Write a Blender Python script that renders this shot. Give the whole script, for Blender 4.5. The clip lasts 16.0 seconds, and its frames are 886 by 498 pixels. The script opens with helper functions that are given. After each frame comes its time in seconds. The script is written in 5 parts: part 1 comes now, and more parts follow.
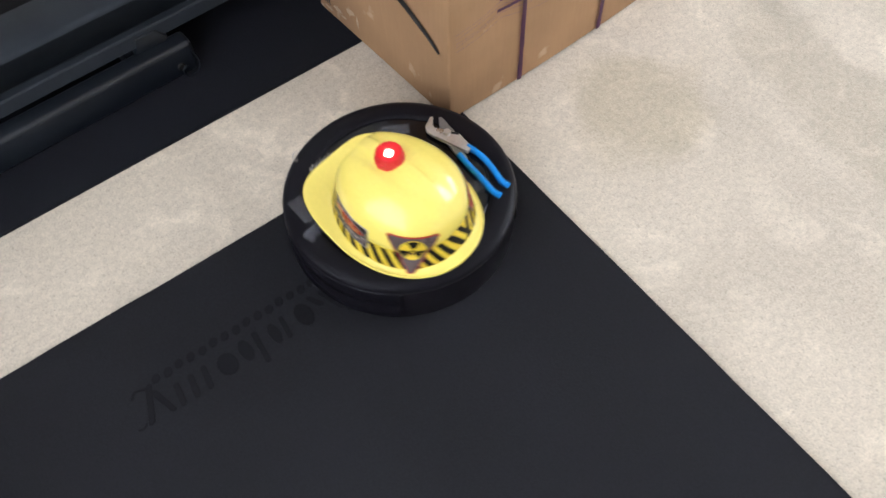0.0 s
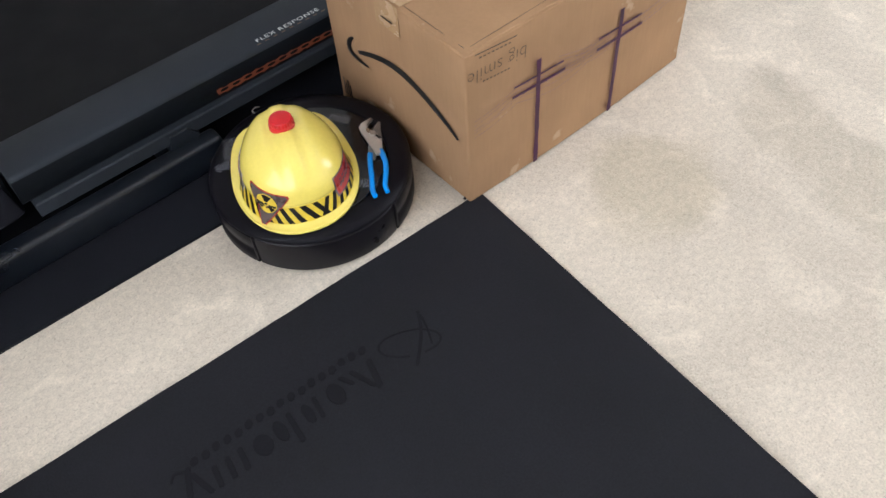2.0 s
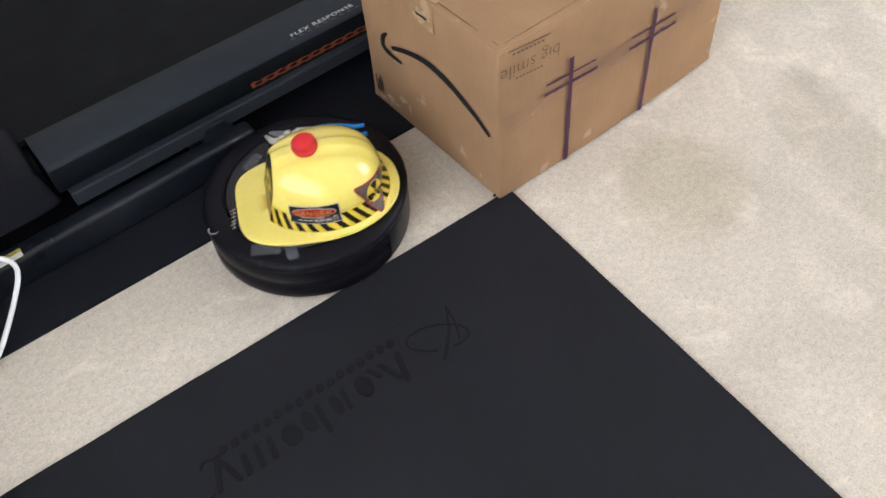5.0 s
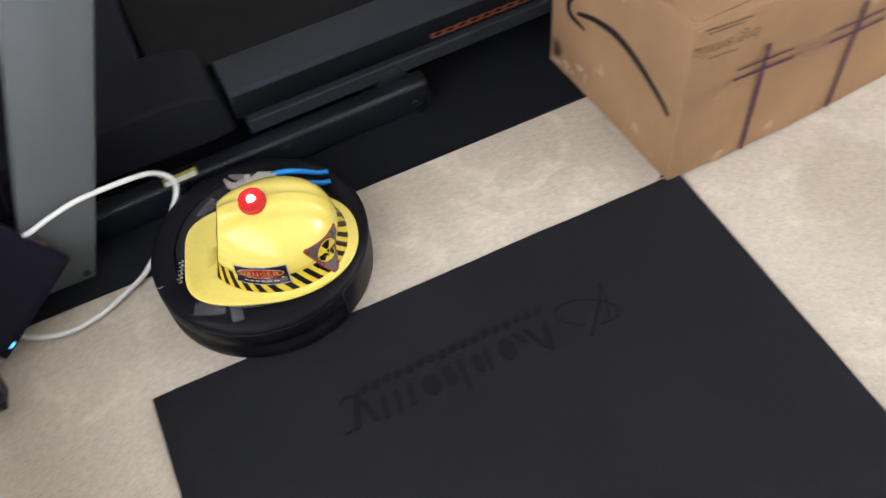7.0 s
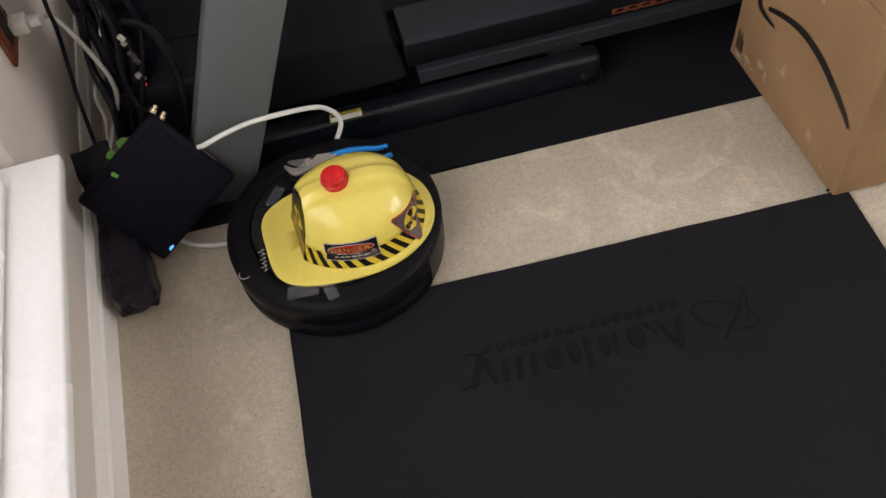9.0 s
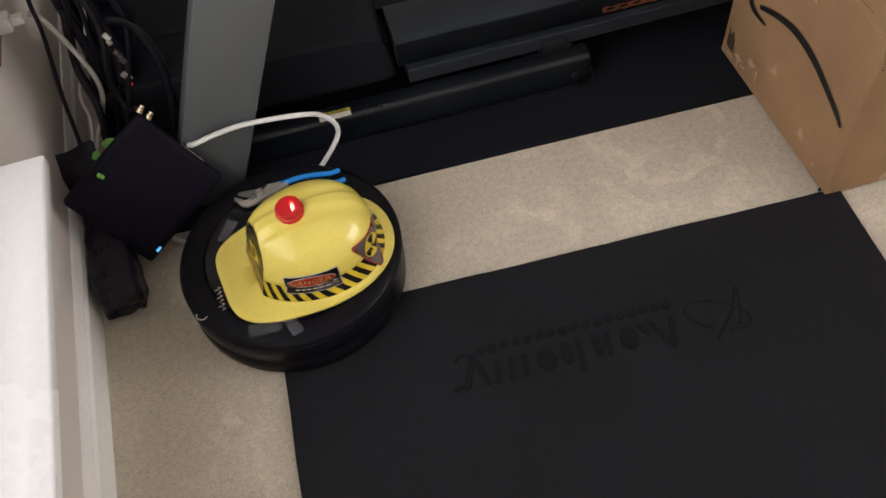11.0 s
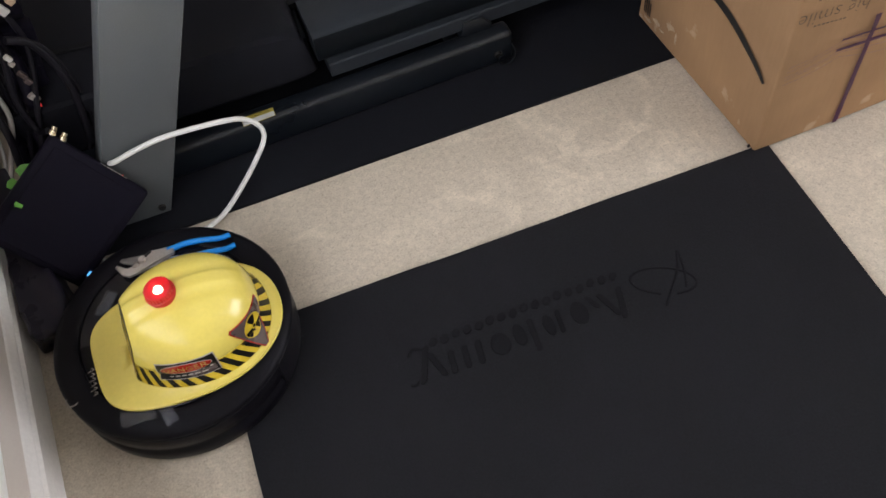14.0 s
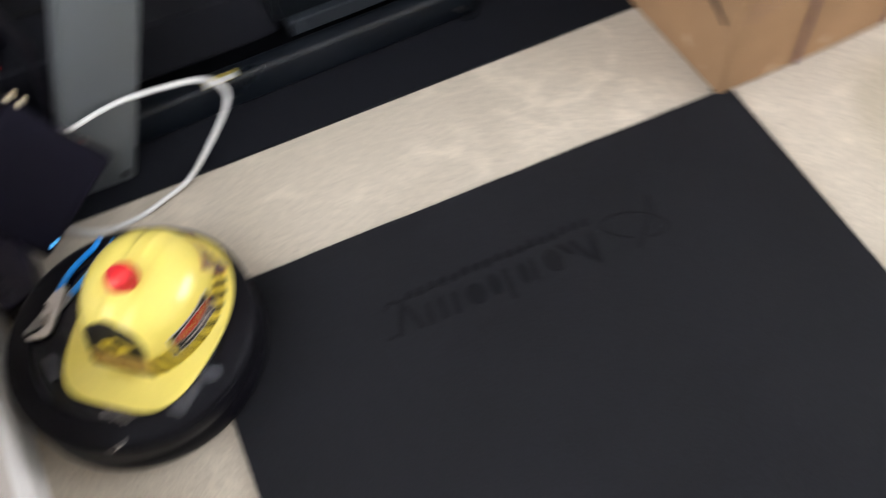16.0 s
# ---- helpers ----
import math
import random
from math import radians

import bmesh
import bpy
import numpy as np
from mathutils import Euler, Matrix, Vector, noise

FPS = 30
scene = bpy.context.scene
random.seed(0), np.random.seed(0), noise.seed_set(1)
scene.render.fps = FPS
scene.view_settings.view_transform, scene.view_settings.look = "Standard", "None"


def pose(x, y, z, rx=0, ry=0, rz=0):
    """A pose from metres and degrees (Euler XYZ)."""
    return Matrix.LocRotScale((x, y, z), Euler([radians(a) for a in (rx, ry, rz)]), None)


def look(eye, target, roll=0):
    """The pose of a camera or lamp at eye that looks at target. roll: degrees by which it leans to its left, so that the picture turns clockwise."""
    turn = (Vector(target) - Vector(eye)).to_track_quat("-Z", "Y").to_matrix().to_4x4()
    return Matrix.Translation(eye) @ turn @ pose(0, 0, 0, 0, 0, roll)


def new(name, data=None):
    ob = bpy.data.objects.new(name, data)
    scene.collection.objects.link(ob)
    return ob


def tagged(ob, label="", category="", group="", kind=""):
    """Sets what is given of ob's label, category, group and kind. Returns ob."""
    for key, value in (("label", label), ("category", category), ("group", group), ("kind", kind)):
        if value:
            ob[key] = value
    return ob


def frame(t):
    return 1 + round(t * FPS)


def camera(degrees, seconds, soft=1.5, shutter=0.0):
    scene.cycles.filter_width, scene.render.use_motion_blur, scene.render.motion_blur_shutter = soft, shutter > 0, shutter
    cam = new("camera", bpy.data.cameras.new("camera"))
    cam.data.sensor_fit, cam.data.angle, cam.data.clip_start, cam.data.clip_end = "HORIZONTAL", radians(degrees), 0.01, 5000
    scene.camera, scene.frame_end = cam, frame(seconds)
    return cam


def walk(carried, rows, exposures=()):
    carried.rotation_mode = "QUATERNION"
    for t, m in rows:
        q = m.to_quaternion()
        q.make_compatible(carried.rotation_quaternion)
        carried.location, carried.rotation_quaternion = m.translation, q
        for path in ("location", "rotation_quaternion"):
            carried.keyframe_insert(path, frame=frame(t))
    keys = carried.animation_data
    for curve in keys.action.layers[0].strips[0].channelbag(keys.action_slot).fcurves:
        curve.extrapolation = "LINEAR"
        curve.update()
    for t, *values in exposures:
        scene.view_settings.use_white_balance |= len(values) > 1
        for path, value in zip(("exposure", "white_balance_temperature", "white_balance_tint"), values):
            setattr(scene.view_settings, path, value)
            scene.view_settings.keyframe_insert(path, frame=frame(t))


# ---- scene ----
cam = camera(53.1, 16.0, soft=1.5, shutter=0.9)
PATH = [
    (0, (-0.592, -0.775, 1.117), (0.026, 0.099, -0.573), -1.8),
    (0.5, (-0.621, -0.747, 1.113), (0.028, 0.136, -0.56), -1.5),
    (1, (-0.633, -0.775, 1.139), (-0.001, 0.193, -0.492), -4.9),
    (1.5, (-0.626, -0.778, 1.154), (0.022, 0.197, -0.467), -5.1),
    (2, (-0.62, -0.795, 1.151), (0.063, 0.223, -0.429), -4.9),
    (2.5, (-0.615, -0.796, 1.157), (0.068, 0.22, -0.424), -5.0),
    (3, (-0.624, -0.796, 1.153), (0.071, 0.226, -0.42), -4.9),
    (3.5, (-0.63, -0.801, 1.153), (0.04, 0.231, -0.424), -5.3),
    (6, (-0.645, -0.78, 1.157), (-0.037, 0.286, -0.422), -5.6),
    (6.5, (-0.664, -0.767, 1.161), (-0.181, 0.345, -0.429), -7.0),
    (7, (-0.693, -0.759, 1.15), (-0.303, 0.367, -0.456), -7.5),
    (7.5, (-0.704, -0.745, 1.155), (-0.452, 0.389, -0.473), -8.6),
    (8, (-0.712, -0.75, 1.155), (-0.573, 0.418, -0.462), -9.2),
    (8.5, (-0.718, -0.754, 1.157), (-0.627, 0.397, -0.476), -9.5),
    (9, (-0.72, -0.761, 1.16), (-0.62, 0.402, -0.465), -9.2),
    (11.5, (-0.725, -0.746, 1.148), (-0.595, 0.402, -0.485), -8.2),
    (12, (-0.728, -0.744, 1.141), (-0.585, 0.388, -0.501), -8.1),
    (12.5, (-0.721, -0.725, 1.15), (-0.529, 0.362, -0.517), -8.0),
    (13, (-0.731, -0.718, 1.146), (-0.48, 0.375, -0.51), -7.5),
    (13.5, (-0.726, -0.721, 1.143), (-0.481, 0.356, -0.524), -8.0),
    (14, (-0.726, -0.724, 1.146), (-0.474, 0.355, -0.518), -8.6),
    (14.5, (-0.738, -0.741, 1.133), (-0.459, 0.347, -0.522), -8.0),
    (15, (-0.731, -0.743, 1.139), (-0.464, 0.316, -0.537), -8.7),
    (15.5, (-0.737, -0.738, 1.133), (-0.456, 0.276, -0.567), -8.9),
    (15.9, (-0.754, -0.749, 1.121), (-0.424, 0.268, -0.570), -7.6),
    (15.967, (-0.757, -0.750, 1.119), (-0.423, 0.266, -0.571), -7.5),
    (16, (-0.758, -0.751, 1.119), (-0.437, 0.268, -0.572), -7.4),
]
EXPOSURES = [(0.0, -0.91, 5810, 11), (6.5, -0.92, 5860, 11), (7.5, -1.02, 6250, 12), (8.0, -1.26, 6450, 13), (8.5, -1.54, 6600, 14), (9.0, -1.58, 6600, 14), (11.5, -1.66, 6600, 14), (12.0, -1.51, 6540, 14), (12.5, -1.46, 6410, 15), (13.5, -1.44, 6310, 14), (14.5, -1.38, 6110, 13), (15.0, -1.38, 6160, 13), (15.5, -1.21, 6250, 13), (16.0, -0.94, 6000, 11)]
walk(cam, [(t, look(eye, target, roll)) for t, eye, target, roll in PATH], EXPOSURES)
WEST_WATTS, EAST_WATTS = 43.0, 111.0

# ---- light ----
world = bpy.data.worlds.new("sky")
scene.world = world
world.use_nodes = True
_wn = world.node_tree.nodes
_sky = _wn.new("ShaderNodeTexSky")
_sky.sky_type = "NISHITA"
_sky.sun_disc = False
_sky.sun_elevation, _sky.sun_rotation = radians(42), radians(150)
_wn["Background"].inputs["Strength"].default_value = 0.12
world.node_tree.links.new(_sky.outputs[0], _wn["Background"].inputs["Color"])


def window_light(name, m, width, height, watts, colour):
    """Daylight that enters by a window's opening."""
    data = bpy.data.lights.new(name, "AREA")
    data.shape, data.size, data.size_y, data.energy, data.color = "RECTANGLE", width, height, watts, colour
    ob = new(name, data)
    ob.matrix_world = m
    return ob


# ---- materials ----
def nodes_of(name):
    m = bpy.data.materials.new(name)
    m.use_nodes = True
    return m, m.node_tree.nodes, m.node_tree.links, m.node_tree.nodes["Principled BSDF"]


def surface(name, colour, rough=0.5, metal=0.0, vary=0.12, scale=8.0, fine=120.0, bump=0.1, rvary=0.1, coat=0.0, world_space=False, spec=0.5):
    """A plain worn surface: tone and gloss vary at two scales, with a fine relief."""
    m, n, l, b = nodes_of(name)
    tc = n.new("ShaderNodeNewGeometry" if world_space else "ShaderNodeTexCoord")
    out = tc.outputs["Position"] if world_space else tc.outputs["Object"]
    a, f = n.new("ShaderNodeTexNoise"), n.new("ShaderNodeTexNoise")
    a.inputs["Scale"].default_value, a.inputs["Detail"].default_value = scale, 4
    f.inputs["Scale"].default_value, f.inputs["Detail"].default_value = fine, 3
    l.new(out, a.inputs["Vector"])
    l.new(out, f.inputs["Vector"])
    mix = n.new("ShaderNodeMath")
    mix.operation = "ADD"
    l.new(a.outputs["Fac"], mix.inputs[0])
    l.new(f.outputs["Fac"], mix.inputs[1])
    rmp = n.new("ShaderNodeMapRange")
    rmp.inputs["From Min"].default_value, rmp.inputs["From Max"].default_value = 0.6, 1.4
    rmp.inputs["To Min"].default_value, rmp.inputs["To Max"].default_value = 1 - vary, 1 + vary
    l.new(mix.outputs[0], rmp.inputs["Value"])
    mul = n.new("ShaderNodeMix")
    mul.data_type, mul.blend_type = "RGBA", "MULTIPLY"
    mul.inputs["Factor"].default_value = 1.0
    mul.inputs[6].default_value = (*colour, 1)
    l.new(rmp.outputs[0], mul.inputs[7])
    l.new(mul.outputs[2], b.inputs["Base Color"])
    rr = n.new("ShaderNodeMapRange")
    rr.inputs["From Min"].default_value, rr.inputs["From Max"].default_value = 0.3, 0.7
    rr.inputs["To Min"].default_value, rr.inputs["To Max"].default_value = max(rough - rvary, 0.03), min(rough + rvary, 1)
    l.new(a.outputs["Fac"], rr.inputs["Value"])
    l.new(rr.outputs[0], b.inputs["Roughness"])
    b.inputs["Metallic"].default_value = metal
    b.inputs["Coat Weight"].default_value = coat
    b.inputs["Specular IOR Level"].default_value = spec
    b.inputs["Coat Roughness"].default_value = 0.07
    if bump:
        bp = n.new("ShaderNodeBump")
        bp.inputs["Strength"].default_value, bp.inputs["Distance"].default_value = bump, 0.001
        l.new(f.outputs["Fac"], bp.inputs["Height"])
        l.new(bp.outputs[0], b.inputs["Normal"])
    return m


def carpet_material():
    """Beige cut pile: tufts, brushed marks, straight darker and lighter lanes, and one round yellowish stain."""
    m, n, l, b = nodes_of("beige_carpet")
    geo = n.new("ShaderNodeNewGeometry")
    pos = geo.outputs["Position"]

    def noise_at(scale, detail, rough=0.5, distort=0.0):
        x = n.new("ShaderNodeTexNoise")
        x.inputs["Scale"].default_value, x.inputs["Detail"].default_value = scale, detail
        x.inputs["Roughness"].default_value, x.inputs["Distortion"].default_value = rough, distort
        l.new(pos, x.inputs["Vector"])
        return x.outputs["Fac"]

    def ramp(src, lo, hi, a, c):
        x = n.new("ShaderNodeMapRange")
        x.interpolation_type = "SMOOTHSTEP"
        for k, v in zip(("From Min", "From Max", "To Min", "To Max"), (lo, hi, a, c)):
            x.inputs[k].default_value = v
        l.new(src, x.inputs["Value"])
        return x.outputs[0]

    def times(p, q):
        x = n.new("ShaderNodeMath")
        x.operation = "MULTIPLY"
        l.new(p, x.inputs[0])
        l.new(q, x.inputs[1])
        return x.outputs[0]

    def blend(p, q):
        x = n.new("ShaderNodeMath")
        x.operation = "MAXIMUM"
        l.new(p, x.inputs[0])
        l.new(q, x.inputs[1])
        return x.outputs[0]

    # soft wavering of the marks and lanes
    wn = n.new("ShaderNodeTexNoise")
    wn.inputs["Scale"].default_value, wn.inputs["Detail"].default_value = 8, 3
    l.new(pos, wn.inputs["Vector"])
    ws = n.new("ShaderNodeVectorMath")
    ws.operation = "MULTIPLY_ADD"
    ws.inputs[1].default_value = (0.16, 0.16, 0.16)
    l.new(wn.outputs["Color"], ws.inputs[0])
    off = n.new("ShaderNodeVectorMath")
    off.operation = "SUBTRACT"
    off.inputs[1].default_value = (0.08, 0.08, 0.08)
    l.new(pos, off.inputs[0])
    l.new(off.outputs[0], ws.inputs[2])
    wavy = ws.outputs[0]
    slight = n.new("ShaderNodeMix")
    slight.data_type = "VECTOR"
    slight.inputs["Factor"].default_value = 0.22
    l.new(pos, slight.inputs[4])
    l.new(wavy, slight.inputs[5])
    calm = slight.outputs[1]

    def spot(x, y, r0, r1, src=None):
        d = n.new("ShaderNodeVectorMath")
        d.operation = "DISTANCE"
        d.inputs[1].default_value = (x, y, 0)
        flat = n.new("ShaderNodeVectorMath")
        flat.operation = "MULTIPLY"
        flat.inputs[1].default_value = (1, 1, 0)
        l.new(src or wavy, flat.inputs[0])
        l.new(flat.outputs[0], d.inputs[0])
        return ramp(d.outputs["Value"], r0, r1, 1.0, 0.0)

    def lane(nx, ny, lo, hi, soft):
        """A straight lane: between two parallel lines, with soft edges."""
        d = n.new("ShaderNodeVectorMath")
        d.operation = "DOT_PRODUCT"
        d.inputs[1].default_value = (nx, ny, 0)
        l.new(wavy, d.inputs[0])
        return times(ramp(d.outputs["Value"], lo - soft, lo + soft, 0.0, 1.0), ramp(d.outputs["Value"], hi - soft, hi + soft, 1.0, 0.0))

    pile = noise_at(300, 3, 0.6)
    tuft = noise_at(95, 2, 0.6)
    drift = noise_at(3.0, 3, 0.5, 0.4)
    swirl = noise_at(14, 3, 0.5, 0.8)
    patch = noise_at(5.0, 2, 0.5, 0.6)
    fleck = noise_at(150, 1, 0.5)
    stain = blend(spot(0.252, -0.170, 0.075, 0.135), times(spot(0.16, -0.21, 0.02, 0.11), ramp(patch, 0.3, 0.6, 0.3, 0.7)))
    # one straight darker lane, and a lighter one beside it
    dark_lane = times(lane(0.985, -0.17, 0.492, 0.645, 0.034), lane(0, 1, -3.0, -0.115, 0.045))
    bright = lane(0.985, -0.17, 0.655, 0.74, 0.03)
    ring = times(spot(-0.226, 0.203, 0.112, 0.124, calm), ramp(spot(-0.226, 0.203, 0.092, 0.108, calm), 0.0, 1.0, 1.0, 0.0))
    brushed = blend(times(ramp(swirl, 0.40, 0.74, 0.0, 1.0), ramp(patch, 0.40, 0.62, 0.1, 1.0)), times(ring, ramp(swirl, 0.40, 0.58, 0.15, 1.0)))
    grain = times(times(ramp(pile, 0.25, 0.75, 0.88, 1.10), ramp(tuft, 0.3, 0.7, 0.92, 1.06)), ramp(fleck, 0.27, 0.38, 0.88, 1.0))
    soft_tone = times(times(ramp(drift, 0.36, 0.64, 0.92, 1.04), ramp(brushed, 0.0, 1.0, 0.965, 1.13)), times(ramp(dark_lane, 0.0, 1.0, 1.0, 0.88), ramp(bright, 0.0, 1.0, 1.0, 1.06)))
    tone = times(grain, soft_tone)
    tint = n.new("ShaderNodeMix")
    tint.data_type = "RGBA"
    tint.inputs[6].default_value = (*CARPET, 1)
    tint.inputs[7].default_value = (0.86 * CARPET[0], 0.85 * CARPET[1], 0.80 * CARPET[2], 1)
    l.new(blend(stain, ramp(dark_lane, 0.0, 1.0, 0.0, 0.35)), tint.inputs["Factor"])
    mul = n.new("ShaderNodeMix")
    mul.data_type, mul.blend_type = "RGBA", "MULTIPLY"
    mul.inputs["Factor"].default_value = 1.0
    l.new(tint.outputs[2], mul.inputs[6])
    l.new(tone, mul.inputs[7])
    l.new(mul.outputs[2], b.inputs["Base Color"])
    b.inputs["Roughness"].default_value = 0.95
    b.inputs["Sheen Weight"].default_value = 0.25
    b.inputs["Sheen Roughness"].default_value = 0.5
    b.inputs["Specular IOR Level"].default_value = 0.1
    add = n.new("ShaderNodeMath")
    add.operation = "ADD"
    l.new(pile, add.inputs[0])
    l.new(tuft, add.inputs[1])
    bp = n.new("ShaderNodeBump")
    bp.inputs["Strength"].default_value, bp.inputs["Distance"].default_value = 0.30, 0.004
    l.new(add.outputs[0], bp.inputs["Height"])
    l.new(bp.outputs[0], b.inputs["Normal"])
    return m


def cardboard_material():
    """Kraft board: faint vertical flutes, blotches and pale scuffs low down on its faces."""
    m, n, l, b = nodes_of("kraft_cardboard")
    tc = n.new("ShaderNodeTexCoord")
    pos = tc.outputs["Object"]
    blot, fibre, scuff = (n.new("ShaderNodeTexNoise") for _ in range(3))
    for x, s, d in ((blot, 7, 5), (fibre, 160, 4), (scuff, 16, 6)):
        x.inputs["Scale"].default_value, x.inputs["Detail"].default_value = s, d
    mp = n.new("ShaderNodeMapping")
    mp.inputs["Scale"].default_value = (1, 1, 0.12)
    l.new(pos, mp.inputs["Vector"])
    l.new(mp.outputs[0], fibre.inputs["Vector"])
    l.new(pos, blot.inputs["Vector"])
    l.new(pos, scuff.inputs["Vector"])
    r1 = n.new("ShaderNodeMapRange")
    r1.inputs["From Min"].default_value, r1.inputs["From Max"].default_value = 0.3, 0.7
    r1.inputs["To Min"].default_value, r1.inputs["To Max"].default_value = 0.88, 1.1
    l.new(blot.outputs["Fac"], r1.inputs["Value"])
    r2 = n.new("ShaderNodeMapRange")
    r2.inputs["From Min"].default_value, r2.inputs["From Max"].default_value = 0.3, 0.7
    r2.inputs["To Min"].default_value, r2.inputs["To Max"].default_value = 0.97, 1.025
    l.new(fibre.outputs["Fac"], r2.inputs["Value"])
    t = n.new("ShaderNodeMath")
    t.operation = "MULTIPLY"
    l.new(r1.outputs[0], t.inputs[0])
    l.new(r2.outputs[0], t.inputs[1])
    mul = n.new("ShaderNodeMix")
    mul.data_type, mul.blend_type = "RGBA", "MULTIPLY"
    mul.inputs["Factor"].default_value = 1.0
    mul.inputs[6].default_value = (0.325, 0.194, 0.100, 1)
    l.new(t.outputs[0], mul.inputs[7])
    worn = n.new("ShaderNodeMapRange")
    worn.inputs["From Min"].default_value, worn.inputs["From Max"].default_value = 0.66, 0.72
    worn.inputs["To Max"].default_value = 0.45
    l.new(scuff.outputs["Fac"], worn.inputs["Value"])
    pale = n.new("ShaderNodeMix")
    pale.data_type = "RGBA"
    pale.inputs[7].default_value = (0.58, 0.44, 0.31, 1)
    l.new(worn.outputs[0], pale.inputs["Factor"])
    l.new(mul.outputs[2], pale.inputs[6])
    l.new(pale.outputs[2], b.inputs["Base Color"])
    b.inputs["Roughness"].default_value = 0.85
    b.inputs["Specular IOR Level"].default_value = 0.2
    bp = n.new("ShaderNodeBump")
    bp.inputs["Strength"].default_value, bp.inputs["Distance"].default_value = 0.12, 0.001
    l.new(fibre.outputs["Fac"], bp.inputs["Height"])
    l.new(bp.outputs[0], b.inputs["Normal"])
    return m


def clear_film(name, colour, rough, cover):
    """Thin see-through adhesive film: partly covers what lies under it, with a glossy crumpled skin."""
    m = surface(name, colour, rough, vary=0.3, scale=60, fine=70, bump=1.0, spec=0.8)
    m.node_tree.nodes["Principled BSDF"].inputs["Alpha"].default_value = cover
    return m


CARPET = (0.582, 0.511, 0.405)
carpet_mat = carpet_material()
card_mat = cardboard_material()
rubber = surface("black_rubber", (0.0108, 0.0107, 0.0131), 0.75, vary=0.34, scale=5, fine=300, bump=0.35, rvary=0.08, world_space=True, spec=0.16)
# raised emblem shapes use a darker tone than the sheet
emblem_rubber = surface("darker_emblem_rubber", (0.0068, 0.0068, 0.0084), 0.75, vary=0.2, scale=9, fine=300, bump=0.2, spec=0.12)
old_rubber = surface("treadmill_rubber", (0.0088, 0.0094, 0.0128), 0.8, vary=0.25, scale=6, fine=380, bump=0.3, world_space=True, spec=0.12)
frame_paint = surface("black_powder_paint", (0.0062, 0.0085, 0.0125), 0.36, vary=0.2, scale=7, fine=500, bump=0.08, spec=0.6)
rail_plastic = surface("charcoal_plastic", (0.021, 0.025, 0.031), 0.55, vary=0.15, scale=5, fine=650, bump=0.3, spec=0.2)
darker_plastic = surface("darker_charcoal_plastic", (0.0055, 0.0070, 0.0092), 0.55, vary=0.2, scale=6, fine=500, bump=0.15, spec=0.1)
belt_mat = surface("running_belt", (0.0085, 0.0085, 0.0095), 0.8, vary=0.25, scale=12, fine=900, bump=0.5, spec=0.15)
hood_plastic = surface("hood_plastic", (0.0095, 0.0098, 0.0132), 0.6, vary=0.18, scale=6, fine=600, bump=0.25, spec=0.1)
grey_paint = surface("grey_metal_paint", (0.102, 0.110, 0.112), 0.36, vary=0.07, scale=5, fine=400, bump=0.06, spec=0.35)
orange_print = surface("orange_print", (0.16, 0.040, 0.013), 0.5, vary=0.2, scale=60, fine=300, bump=0)
white_print = surface("white_print", (0.62, 0.62, 0.60), 0.5, vary=0.1, scale=60, fine=300, bump=0)
black_print = surface("black_print", (0.012, 0.011, 0.010), 0.6, vary=0.25, scale=40, fine=300, bump=0)
faded_print = surface("faded_print", (0.1, 0.062, 0.034), 0.7, vary=0.3, scale=70, fine=300, bump=0)
purple_ink = surface("purple_marker_ink", (0.050, 0.009, 0.038), 0.45, vary=0.35, scale=55, fine=200, bump=0)
pale_ink = surface("thin_purple_ink", (0.21, 0.115, 0.105), 0.6, vary=0.35, scale=80, fine=200, bump=0)
tape_clear = surface("packing_tape", (0.40, 0.26, 0.14), 0.22, vary=0.1, scale=20, fine=150, bump=0.1)
robot_matte = surface("matte_black_plastic", (0.0055, 0.0050, 0.0072), 0.4, vary=0.15, scale=14, fine=700, bump=0.12, spec=0.12)
robot_gloss = surface("gloss_black_plastic", (0.0048, 0.0043, 0.0066), 0.11, vary=0.2, scale=20, fine=400, bump=0.03, rvary=0.06, spec=0.4)
robot_grey = surface("dark_grey_plastic", (0.008, 0.007, 0.009), 0.35, vary=0.12, scale=18, fine=500, bump=0.06, spec=0.25)
hat_yellow = surface("yellow_toy_plastic", (0.82, 0.67, 0.135), 0.2, vary=0.05, scale=11, fine=180, bump=0.05, rvary=0.07, coat=0.6)
tape_yellow = surface("hazard_tape_yellow", (0.66, 0.48, 0.03), 0.32, vary=0.14, scale=30, fine=200, bump=0.03)
tape_black = surface("hazard_tape_black", (0.008, 0.007, 0.006), 0.3, vary=0.2, scale=30, fine=200, bump=0.03, spec=0.3)
beacon_red = surface("red_lens_plastic", (0.54, 0.012, 0.016), 0.24, vary=0.08, scale=40, fine=300, bump=0.02, coat=0.3)
sign_red = surface("sign_red", (0.38, 0.028, 0.018), 0.3, vary=0.12, scale=50, fine=200, bump=0)
sign_grey = surface("sign_grey", (0.10, 0.075, 0.07), 0.3, vary=0.15, scale=50, fine=200, bump=0)
torn_paper = surface("torn_paper", (0.43, 0.31, 0.2), 0.8, vary=0.3, scale=70, fine=220, bump=0.3)
sign_brown = surface("sign_brown", (0.20, 0.085, 0.02), 0.35, vary=0.25, scale=80, fine=200, bump=0)
sign_tan = surface("sign_tan", (0.42, 0.27, 0.06), 0.3, vary=0.2, scale=60, fine=200, bump=0)
sign_pale = surface("sign_pale", (0.42, 0.38, 0.34), 0.3, vary=0.15, scale=50, fine=200, bump=0)
